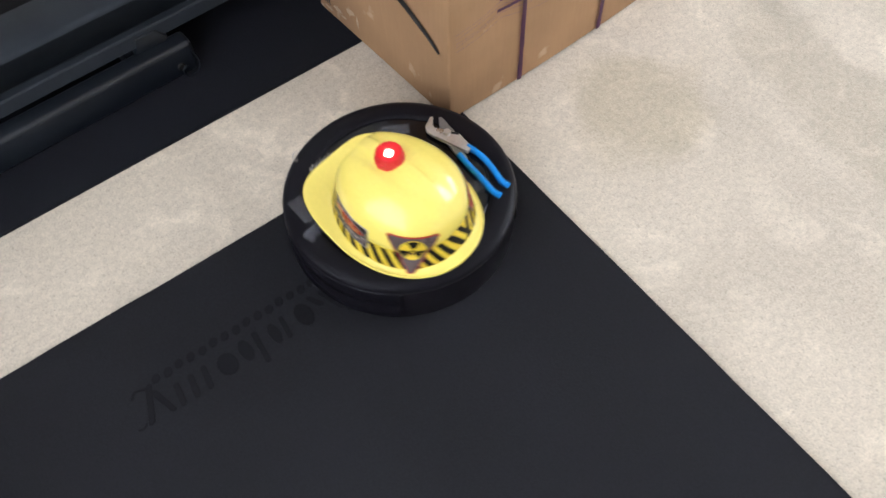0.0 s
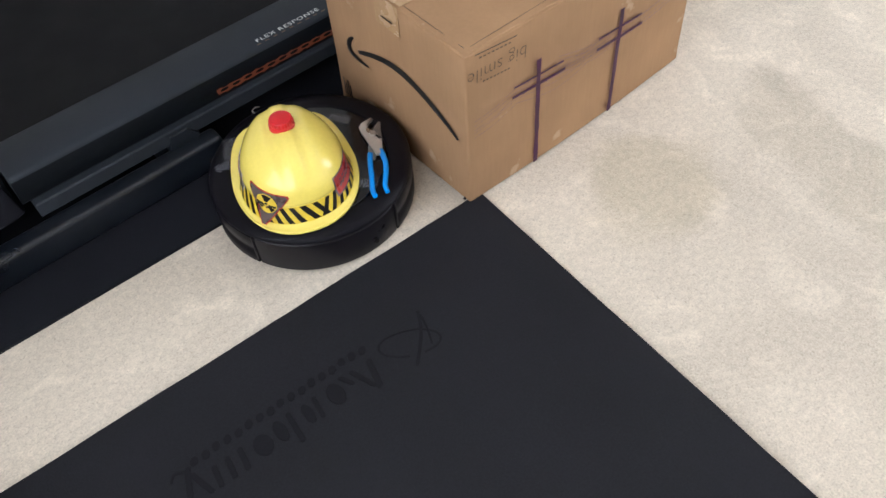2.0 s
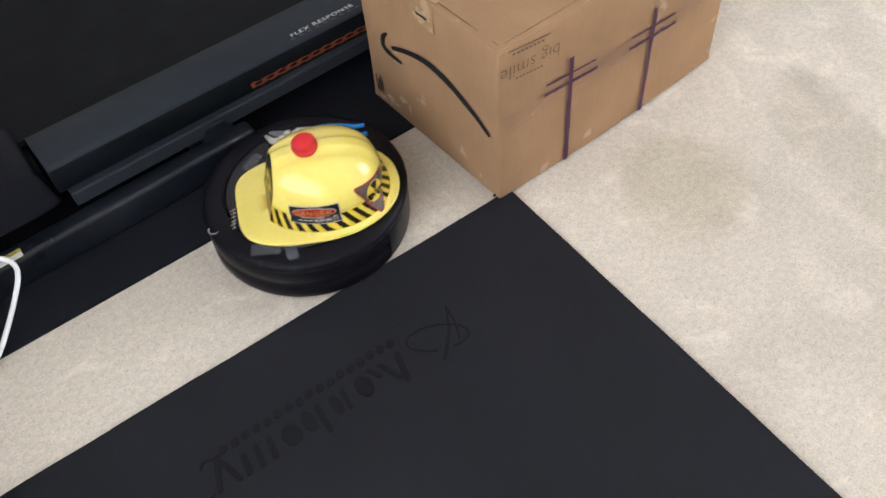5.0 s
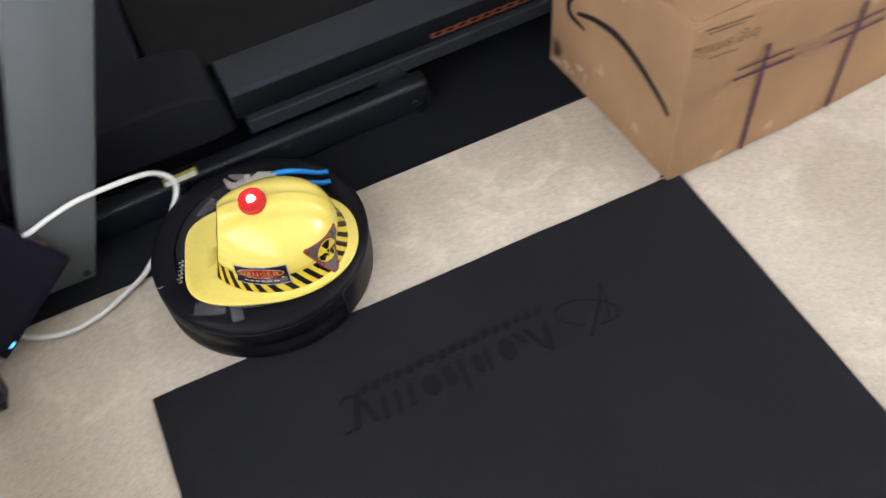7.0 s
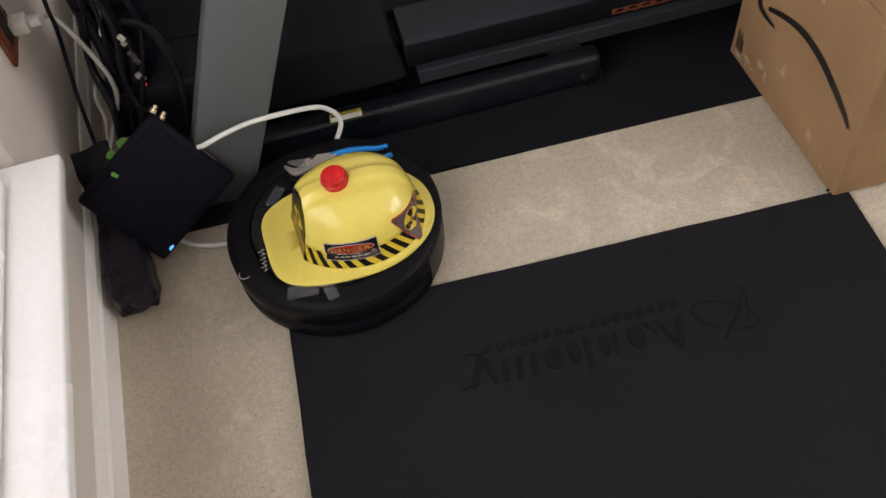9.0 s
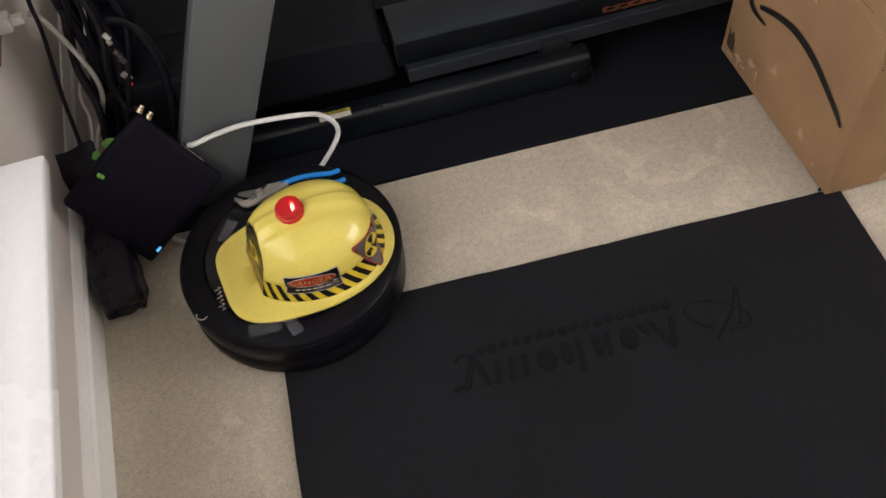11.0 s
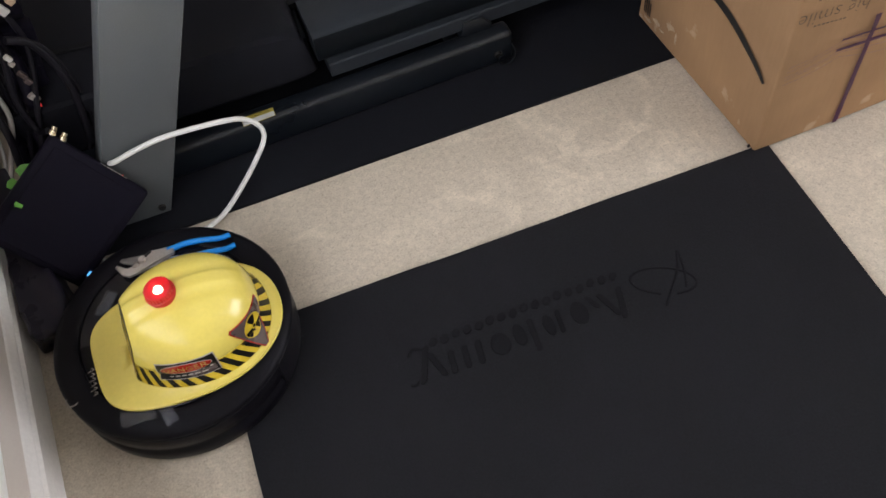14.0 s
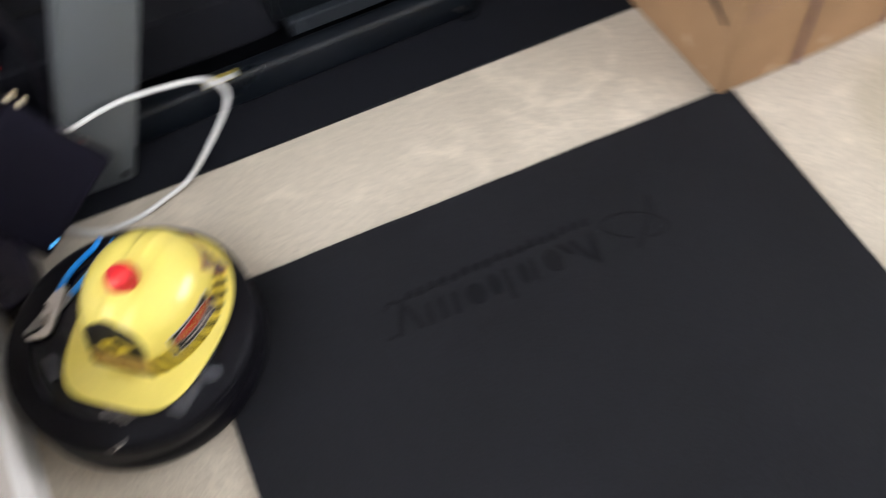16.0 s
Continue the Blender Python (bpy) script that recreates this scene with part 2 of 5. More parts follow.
duct_tape = clear_film("grey_film_tape", (0.42, 0.43, 0.50), 0.2, 0.085)
film_tape = clear_film("glossy_clear_tape", (0.60, 0.60, 0.64), 0.09, 0.05)
steel = surface("tool_steel", (0.60, 0.56, 0.52), 0.34, metal=0.85, vary=0.15, scale=40, fine=300, bump=0.15)
dark_steel = surface("dark_steel", (0.24, 0.23, 0.22), 0.42, metal=0.5, vary=0.2, scale=40, fine=300, bump=0.1)
grip_blue = surface("blue_dipped_grip", (0.010, 0.25, 0.72), 0.38, vary=0.1, scale=30, fine=200, bump=0.1)
wall_paint = surface("taupe_wall_paint", (0.62, 0.56, 0.505), 0.75, vary=0.05, scale=3, fine=260, bump=0.18, world_space=True)
room_paint = surface("pale_wall_paint", (0.66, 0.64, 0.61), 0.8, vary=0.04, scale=2, fine=200, bump=0.12, world_space=True)
ceiling_paint = surface("ceiling_paint", (0.78, 0.77, 0.74), 0.85, vary=0.03, scale=2, fine=150, bump=0.3, world_space=True)
trim_white = surface("white_gloss_trim", (0.9, 0.89, 0.87), 0.25, vary=0.04, scale=6, fine=150, bump=0.05)
board_white = surface("baseboard_white", (0.82, 0.79, 0.75), 0.4, vary=0.08, scale=9, fine=150, bump=0.06)
wood_plate = surface("red_brown_wood", (0.17, 0.045, 0.022), 0.35, vary=0.3, scale=45, fine=220, bump=0.1)
plug_white = surface("off_white_plastic", (0.62, 0.60, 0.56), 0.35, vary=0.06, scale=20, fine=200, bump=0.03)
cord_white = surface("white_cable_jacket", (0.74, 0.73, 0.70), 0.32, vary=0.06, scale=25, fine=200, bump=0.03)
cord_grey = surface("grey_cable_jacket", (0.42, 0.40, 0.36), 0.4, vary=0.08, scale=25, fine=200, bump=0.03)
cord_black = surface("black_cable_jacket", (0.0105, 0.0095, 0.0135), 0.4, vary=0.15, scale=25, fine=200, bump=0.03, spec=0.2)
modem_black = surface("modem_plastic", (0.0068, 0.0058, 0.0115), 0.6, vary=0.15, scale=12, fine=700, bump=0.15, spec=0.08)
bag_black = surface("black_plastic_film", (0.0100, 0.0080, 0.0165), 0.3, vary=0.2, scale=15, fine=60, bump=0.5, spec=0.25)
tag_green = surface("green_tag", (0.11, 0.3, 0.045), 0.5, vary=0.12, scale=40, fine=200, bump=0)
gold_metal = surface("brass_connector", (0.70, 0.60, 0.42), 0.25, metal=1.0, vary=0.1, scale=60, fine=300, bump=0.05)
label_yellow = surface("label_yellow", (0.46, 0.38, 0.06), 0.45, vary=0.12, scale=50, fine=200, bump=0)


def glow(name, colour, strength):
    m, n, l, b = nodes_of(name)
    b.inputs["Base Color"].default_value = (*colour, 1)
    b.inputs["Emission Color"].default_value = (*colour, 1)
    b.inputs["Emission Strength"].default_value = strength
    return m


blue_led = glow("blue_indicator", (0.12, 0.5, 1.0), 3.5)
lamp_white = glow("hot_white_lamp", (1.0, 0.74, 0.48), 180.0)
lens_red = surface("clear_red_lens", (0.60, 0.012, 0.018), 0.42, vary=0.06, scale=40, fine=300, bump=0.02)
lens_red.node_tree.nodes["Principled BSDF"].inputs["Alpha"].default_value = 0.84
red_led = glow("red_indicator", (1.0, 0.05, 0.05), 0.8)
glass, _n, _l, _b = nodes_of("window_glass")
_b.inputs["Base Color"].default_value = (0.95, 0.97, 0.97, 1)
_b.inputs["Roughness"].default_value = 0.02
_b.inputs["Transmission Weight"].default_value = 1.0
_b.inputs["IOR"].default_value = 1.45


# ---- mesh helpers ----
def part(name, bm, material, parent=None, label="", smooth=38):
    """Links a bmesh as one mesh object, under a thing or a part."""
    me = bpy.data.meshes.new(name)
    bmesh.ops.recalc_face_normals(bm, faces=bm.faces)
    for f in bm.faces:
        f.smooth = smooth > 0
    bm.to_mesh(me)
    bm.free()
    if smooth:
        me.set_sharp_from_angle(angle=radians(smooth))
    for m in material if isinstance(material, (list, tuple)) else (material,):
        me.materials.append(m)
    ob = new(name, me)
    if parent is not None:
        ob.parent = parent
    if label:
        ob["label"] = label
    return ob


def thing(name, m, label, category, group="", kind=""):
    ob = new(name)
    ob.empty_display_size = 0.05
    ob.matrix_world = m
    return tagged(ob, label, category, group, kind)


def add_box(bm, lo, hi, bevel=0.0, seg=2, m=None):
    lo, hi = Vector(lo), Vector(hi)
    g = bmesh.ops.create_cube(bm, size=1.0, matrix=Matrix.LocRotScale((lo + hi) / 2, None, hi - lo))
    vs = g["verts"]
    if bevel:
        es = {e for v in vs for e in v.link_edges}
        r = bmesh.ops.bevel(bm, geom=list(es), offset=bevel, segments=seg, affect="EDGES", profile=0.5)
        vs = list({v for f in r["faces"] for v in f.verts} | {v for v in vs if v.is_valid})
        seen, todo = set(vs), list(vs)
        while todo:
            for e in todo.pop().link_edges:
                for v in e.verts:
                    if v not in seen:
                        seen.add(v)
                        todo.append(v)
        vs = list(seen)
    if m is not None:
        bmesh.ops.transform(bm, matrix=m, verts=vs)
    return bm


def boxed(lo, hi, bevel=0.0, seg=2, m=None):
    return add_box(bmesh.new(), lo, hi, bevel, seg, m)


def add_prism(bm, outline, depth, m, bevel=0.0):
    """A flat outline (x, y), extruded up by depth, then placed by m."""
    n = len(outline)
    lo = [bm.verts.new((x, y, 0)) for x, y in outline]
    hi = [bm.verts.new((x, y, depth)) for x, y in outline]
    faces = [bm.faces.new(lo[::-1]), bm.faces.new(hi)]
    for i in range(n):
        faces.append(bm.faces.new((lo[i], lo[(i + 1) % n], hi[(i + 1) % n], hi[i])))
    vs = lo + hi
    if bevel:
        es = list({e for e in faces[1].edges} | {e for e in faces[0].edges})
        r = bmesh.ops.bevel(bm, geom=es, offset=bevel, segments=2, affect="EDGES", profile=0.5)
        vs = list({v for v in vs if v.is_valid} | {v for f in r["faces"] for v in f.verts})
        seen, todo = set(vs), list(vs)
        while todo:
            for e in todo.pop().link_edges:
                for v in e.verts:
                    if v not in seen:
                        seen.add(v)
                        todo.append(v)
        vs = list(seen)
    bmesh.ops.transform(bm, matrix=m, verts=vs)
    return bm


def spline(pts, steps=8):
    """Points of a smooth line through the given ones."""
    p = [Vector(q) for q in pts]
    out = []
    for i in range(len(p) - 1):
        a, b, c, d = p[max(i - 1, 0)], p[i], p[i + 1], p[min(i + 2, len(p) - 1)]
        for k in range(steps):
            t = k / steps
            out.append(0.5 * (2 * b + (c - a) * t + (2 * a - 5 * b + 4 * c - d) * t * t + (3 * b - a - 3 * c + d) * t**3))
    return out + [p[-1]]


def add_tube(bm, pts, r, sides=8, r_end=None):
    """A round bar along a line of points."""
    r_end = r if r_end is None else r_end
    rings, side = [], None
    for i, p in enumerate(pts):
        d = (pts[min(i + 1, len(pts) - 1)] - pts[max(i - 1, 0)]).normalized()
        if side is None:
            side = d.orthogonal().normalized()
        side = (side - d * side.dot(d)).normalized()
        up = d.cross(side)
        rad = r + (r_end - r) * i / max(len(pts) - 1, 1)
        rings.append([bm.verts.new(p + rad * (math.cos(2 * math.pi * k / sides) * side + math.sin(2 * math.pi * k / sides) * up)) for k in range(sides)])
    for a, b in zip(rings, rings[1:]):
        for k in range(sides):
            bm.faces.new((a[k], a[(k + 1) % sides], b[(k + 1) % sides], b[k]))
    bm.faces.new(rings[0][::-1])
    bm.faces.new(rings[-1])
    return bm


def lathe(profile, n=96, start=0.0, end=360.0, close=False):
    """Turns a profile (r, z) about z, all round or over some degrees; close joins its ends into a solid ring."""
    bm = bmesh.new()
    whole = end - start >= 359.9
    cols = n if whole else n + 1
    rows = []
    for r, z in profile:
        if r < 1e-6:
            v = bm.verts.new((0, 0, z))
            rows.append([v] * cols)
        else:
            rows.append([bm.verts.new((r * math.cos(radians(start + (end - start) * k / n)), r * math.sin(radians(start + (end - start) * k / n)), z)) for k in range(cols)])
    pairs = list(zip(rows, rows[1:])) + ([(rows[-1], rows[0])] if close else [])
    for a, b in pairs:
        for k in range(n):
            j = (k + 1) % cols
            q = []
            for v in (a[k], a[j], b[j], b[k]):
                if v not in q:
                    q.append(v)
            if len(q) > 2:
                bm.faces.new(q)
    if close and not whole:
        bm.faces.new([r[0] for r in rows])
        bm.faces.new([r[-1] for r in rows][::-1])
    return bm


def add_ribbon(bm, pts, widths, lift, to_world):
    """A flat stroke of varying width along 2D points, drawn on a face; to_world maps (a, b, lift)."""
    left, right = [], []
    for i, p in enumerate(pts):
        a, b = Vector(pts[max(i - 1, 0)]), Vector(pts[min(i + 1, len(pts) - 1)])
        d = (b - a).normalized()
        nrm = Vector((-d.y, d.x)) * widths[i] / 2
        left.append(bm.verts.new(to_world(p[0] + nrm.x, p[1] + nrm.y, lift)))
        right.append(bm.verts.new(to_world(p[0] - nrm.x, p[1] - nrm.y, lift)))
    for i in range(len(pts) - 1):
        bm.faces.new((left[i], right[i], right[i + 1], left[i + 1]))
    return bm


def oval(w, h, n=28, cx=0.0, cy=0.0):
    return [(cx + w / 2 * math.cos(2 * math.pi * i / n), cy + h / 2 * math.sin(2 * math.pi * i / n)) for i in range(n)]


def line2(pts, steps=8):
    return [(v.x, v.y) for v in spline([(x, y, 0) for x, y in pts], steps)]


def add_text(bm, text, height, to_world, lift, turn=0.0, spread=1.0, bold=0.0):
    """Letters of the built-in font, laid on a face: each point goes through to_world(a, b, lift)."""
    cu = bpy.data.curves.new("letters", "FONT")
    cu.body, cu.size, cu.align_x, cu.align_y, cu.resolution_u = text, height / 0.7, "CENTER", "CENTER", 3
    cu.space_character, cu.offset = spread, bold
    ob = bpy.data.objects.new("letters", cu)
    scene.collection.objects.link(ob)
    bpy.context.view_layer.update()
    me = ob.to_mesh()
    c, s = math.cos(radians(turn)), math.sin(radians(turn))
    vs = [bm.verts.new(to_world(c * v.co.x - s * v.co.y, s * v.co.x + c * v.co.y, lift)) for v in me.vertices]
    for p in me.polygons:
        try:
            bm.faces.new([vs[i] for i in p.vertices])
        except ValueError:
            pass
    ob.to_mesh_clear()
    bpy.data.objects.remove(ob)
    bpy.data.curves.remove(cu)
    return bm


# ---- the room ----
WALL = Matrix.Translation((-1.174, 0, 0)) @ Matrix.Rotation(radians(3.43), 4, "Z")
EAST, SOUTH, NORTH, TOP = 2.8, -2.8, 1.75, 2.44


def room():
    bm = bmesh.new()
    bmesh.ops.create_grid(bm, x_segments=1, y_segments=1, size=0.5, matrix=Matrix.LocRotScale((0.75, -0.5, 0), None, (4.6, 5.0, 1)))
    tagged(part("floor", bm, carpet_mat, smooth=0), "beige cut-pile carpet with brushed marks, tonal lanes and a yellowish stain", "carpet", kind="structure")

    bm = bmesh.new()
    for lo, hi in (((-0.152, -3.1, 0), (-0.012, 2.0, 0.29)), ((-0.152, -3.1, 1.9), (-0.012, 2.0, TOP)), ((-0.152, 0.15, 0.29), (-0.012, 2.0, 1.9)), ((-0.152, -3.1, 0.29), (-0.012, -1.3, 1.9))):
        add_box(bm, lo, hi, m=WALL)
    tagged(part("wall_west", bm, wall_paint, smooth=0), "taupe painted wall with a low window opening", "wall", kind="structure")

    bm = bmesh.new()
    for lo, hi in (((EAST, SOUTH, 0), (EAST + 0.14, NORTH, 0.5)), ((EAST, SOUTH, 2.15), (EAST + 0.14, NORTH, TOP)), ((EAST, SOUTH, 0.5), (EAST + 0.14, -2.3, 2.15)), ((EAST, -0.1, 0.5), (EAST + 0.14, NORTH, 2.15))):
        add_box(bm, lo, hi)
    tagged(part("wall_east", bm, room_paint, smooth=0), "pale painted wall with a wide window opening", "wall", kind="structure")
    tagged(part("wall_south", boxed((-1.6, SOUTH - 0.14, 0), (EAST + 0.14, SOUTH, TOP)), room_paint, smooth=0), "plain pale painted wall", "wall", kind="structure")
    tagged(part("wall_north", boxed((-1.6, NORTH, 0), (EAST + 0.14, NORTH + 0.14, TOP)), room_paint, smooth=0), "plain pale painted wall", "wall", kind="structure")
    tagged(part("ceiling", boxed((-1.6, SOUTH - 0.14, TOP), (EAST + 0.14, NORTH + 0.14, TOP + 0.1)), ceiling_paint, smooth=0), "plain white ceiling", "ceiling", kind="structure")

    # baseboard with a stepped, rounded top edge
    bm = bmesh.new()
    prof = [(-0.012, 0.0), (0.0, 0.0), (0.0, 0.058), (-0.0045, 0.063), (-0.0030, 0.069), (-0.0065, 0.077), (-0.009, 0.084), (-0.012, 0.086)]
    add_prism(bm, prof, 5.1, WALL @ Matrix(((1, 0, 0, 0), (0, 0, 1, -3.1), (0, 1, 0, 0), (0, 0, 0, 1))))
    tagged(part("baseboard", bm, board_white, smooth=30), "white painted baseboard along the wall, slightly dusty", "baseboard", kind="structure")

    # low window: sill board, stepped frame, panes
    win = thing("window_1", WALL, "white low window with a deep glossy sill", "window", kind="structure")
    part("window_sill", boxed((-0.100, -1.34, 0.288), (0.047, 0.147, 0.310), 0.004, 3), trim_white, win, "glossy white sill board")
    part("apron", boxed((-0.011, -1.32, 0.262), (0.006, 0.140, 0.287), 0.003), trim_white, win)
    for lo, hi in (((-0.036, -1.298, 0.311), (-0.022, 0.108, 0.326)), ((-0.062, -1.298, 0.311), (-0.040, 0.109, 0.342)), ((-0.100, -1.298, 0.311), (-0.066, 0.148, 0.385))):
        part("frame_rail", boxed(lo, hi, 0.003), trim_white, win)
    for y in (-1.298, 0.112):
        part("jamb_frame", boxed((-0.100, y, 0.386), (-0.066, y + 0.036, 1.86), 0.003), trim_white, win)
    part("head_frame", boxed((-0.100, -1.298, 1.861), (-0.066, 0.148, 1.898), 0.003), trim_white, win)
    part("meeting_rail", boxed((-0.098, -1.26, 1.10), (-0.068, 0.110, 1.14), 0.003), trim_white, win)
    for z0, z1 in ((0.386, 1.098), (1.142, 1.860)):
        p = part("pane", boxed((-0.085, -1.26, z0), (-0.081, 0.110, z1)), glass, win, smooth=0)
        p.visible_shadow = False

    win = thing("window_2", Matrix(), "wide white framed window letting daylight in", "window", kind="structure")
    for lo, hi in (((EAST + 0.04, -2.3, 0.5), (EAST + 0.08, -0.1, 0.55)), ((EAST + 0.04, -2.3, 2.10), (EAST + 0.08, -0.1, 2.15)), ((EAST + 0.04, -2.3, 0.551), (EAST + 0.08, -2.25, 2.099)), ((EAST + 0.04, -0.15, 0.551), (EAST + 0.08, -0.1, 2.099)), ((EAST + 0.045, -1.22, 0.551), (EAST + 0.075, -1.18, 2.099))):
        part("window_frame", boxed(lo, hi, 0.004), trim_white, win)
    for y0, y1 in ((-2.249, -1.221), (-1.179, -0.151)):
        p = part("pane", boxed((EAST + 0.058, y0, 0.551), (EAST + 0.062, y1, 2.099)), glass, win, smooth=0)
        p.visible_shadow = False


room()
window_light("window_light", WALL @ Matrix.Translation((-0.13, -0.575, 1.1)) @ Matrix.Rotation(radians(-90), 4, "Y"), 1.5, 1.4, WEST_WATTS, (1.0, 0.985, 0.99))
window_light("window_light", Matrix.Translation((EAST + 0.10, -1.2, 1.32)) @ Matrix.Rotation(radians(90), 4, "Y"), 1.55, 2.1, EAST_WATTS, (1.0, 0.985, 0.985))


# ---- mats ----
def mats():
    mat = thing("exercise_mat", Matrix(), "black rubber exercise mat with a pressed emblem, flat on carpet", "mat")
    bm = bmesh.new()
    W, D = 0.91, 1.83
    edge = []
    rng = random.Random(4)
    for ax, ay, bx, by in ((0, 0, -W, 0), (-W, 0, -W, -D), (-W, -D, 0, -D), (0, -D, 0, 0)):
        for k in range(24):
            t = k / 24
            j = 0.0 if k == 0 else rng.uniform(-0.0008, 0.0008)
            edge.append((ax + (bx - ax) * t + (j if ax == bx else 0), ay + (by - ay) * t + (j if ay == by else 0)))
    add_prism(bm, edge, 0.006, Matrix(), 0.0015)
    part("sheet", bm, rubber, mat, smooth=30)

    def ridge(pts, width, name, high=0.0013):
        """One stroke of the emblem: a low rounded ridge pressed out of the sheet."""
        line = [Vector((x, y, 0.0060 + high - width / 2)) for x, y in line2(pts, 7)]
        part(name, add_tube(bmesh.new(), line, width / 2, 8), emblem_rubber, mat)

    def pad(x, y, w, h, lean, name):
        """A plain raised block with soft corners."""
        r = min(0.006, w * 0.3)
        o = [(sx * (w / 2 - cx) + lean * (sy * (h / 2 - cy)) / h, sy * (h / 2 - cy)) for sx, sy, cx, cy in ((-1, -1, r, 0), (1, -1, r, 0), (1, -1, 0, r), (1, 1, 0, r), (1, 1, r, 0), (-1, 1, r, 0), (-1, 1, 0, r), (-1, -1, 0, r))]
        part(name, add_prism(bmesh.new(), o, 0.0014, pose(x, y, 0.0058), 0.0005), emblem_rubber, mat, smooth=0)

    def blob(x, y, w, h, turn, name):
        """A plain raised oval."""
        part(name, add_prism(bmesh.new(), oval(w, h, 20), 0.0014, pose(x, y, 0.0058, 0, 0, turn), 0.0005), emblem_rubber, mat, smooth=0)

    # the swirl
    loop = [(-0.2735 + 0.044 * math.cos(t) + 0.004 * math.sin(t), -0.167 + 0.023 * math.sin(t) - 0.018 * math.cos(t)) for t in np.linspace(-1.3, 4.5, 14)]
    ridge(loop, 0.0050, "swirl")
    ridge([(-0.2297, -0.1281), (-0.250, -0.164), (-0.2887, -0.2062)], 0.0075, "spike")
    ridge([(-0.2297, -0.1281), (-0.236, -0.160), (-0.248, -0.190)], 0.0050, "spike")
    # a row of plain bars and ovals, a tail, and a row of small blocks behind it
    for x, y, w, h, lean in ((-0.345, -0.176, 0.010, 0.052, 0.012), (-0.364, -0.172, 0.009, 0.044, -0.016), (-0.385, -0.160, 0.009, 0.024, -0.012), (-0.4405, -0.170, 0.0075, 0.038, 0.004), (-0.4835, -0.176, 0.009, 0.054, 0.004), (-0.5655, -0.171, 0.009, 0.038, 0.005), (-0.586, -0.171, 0.009, 0.037, 0.005), (-0.607, -0.171, 0.009, 0.037, 0.005), (-0.629, -0.166, 0.009, 0.044, -0.012), (-0.646, -0.160, 0.010, 0.056, 0.022)):
        pad(x, y, w, h, lean, "bar_mark")
    for x, y, w, h in ((-0.409, -0.169, 0.026, 0.039), (-0.4575, -0.170, 0.016, 0.036), (-0.5030, -0.168, 0.019, 0.037), (-0.5335, -0.171, 0.029, 0.036)):
        blob(x, y, w, h, 0, "oval_mark")
    ridge([(-0.640, -0.136), (-0.655, -0.131), (-0.664, -0.140)], 0.006, "tail")
    ridge([(-0.662, -0.181), (-0.668, -0.185), (-0.675, -0.183)], 0.005, "tail")
    for i in range(17):
        pad(-0.338 - 0.0178 * i, -0.1315 + 0.0012 * (i % 3), 0.0125, 0.0135 + 0.001 * (i % 2), 0.003, "small_mark")

    part("corner_curl", add_tube(bmesh.new(), spline([(0.000, -0.004, 0.0055), (-0.008, 0.004, 0.0065), (-0.020, 0.006, 0.0080), (-0.032, 0.004, 0.0060)], 5), 0.0042, 8, 0.0022), rubber, mat, "bent corner of the rubber sheet")

    under = thing("treadmill_mat", pose(0, 0, 0), "black rubber mat lying under the treadmill", "mat")
    bm = bmesh.new()
    edge = [(-1.085, 0.222), (-0.80, 0.2255), (-0.45, 0.2300), (-0.039, 0.2335), (0.9, 0.241), (0.9, 1.16), (-1.085, 1.14)]
    add_prism(bm, edge, 0.006, Matrix(), 0.0015)
    part("sheet", bm, old_rubber, under, smooth=30)


mats()


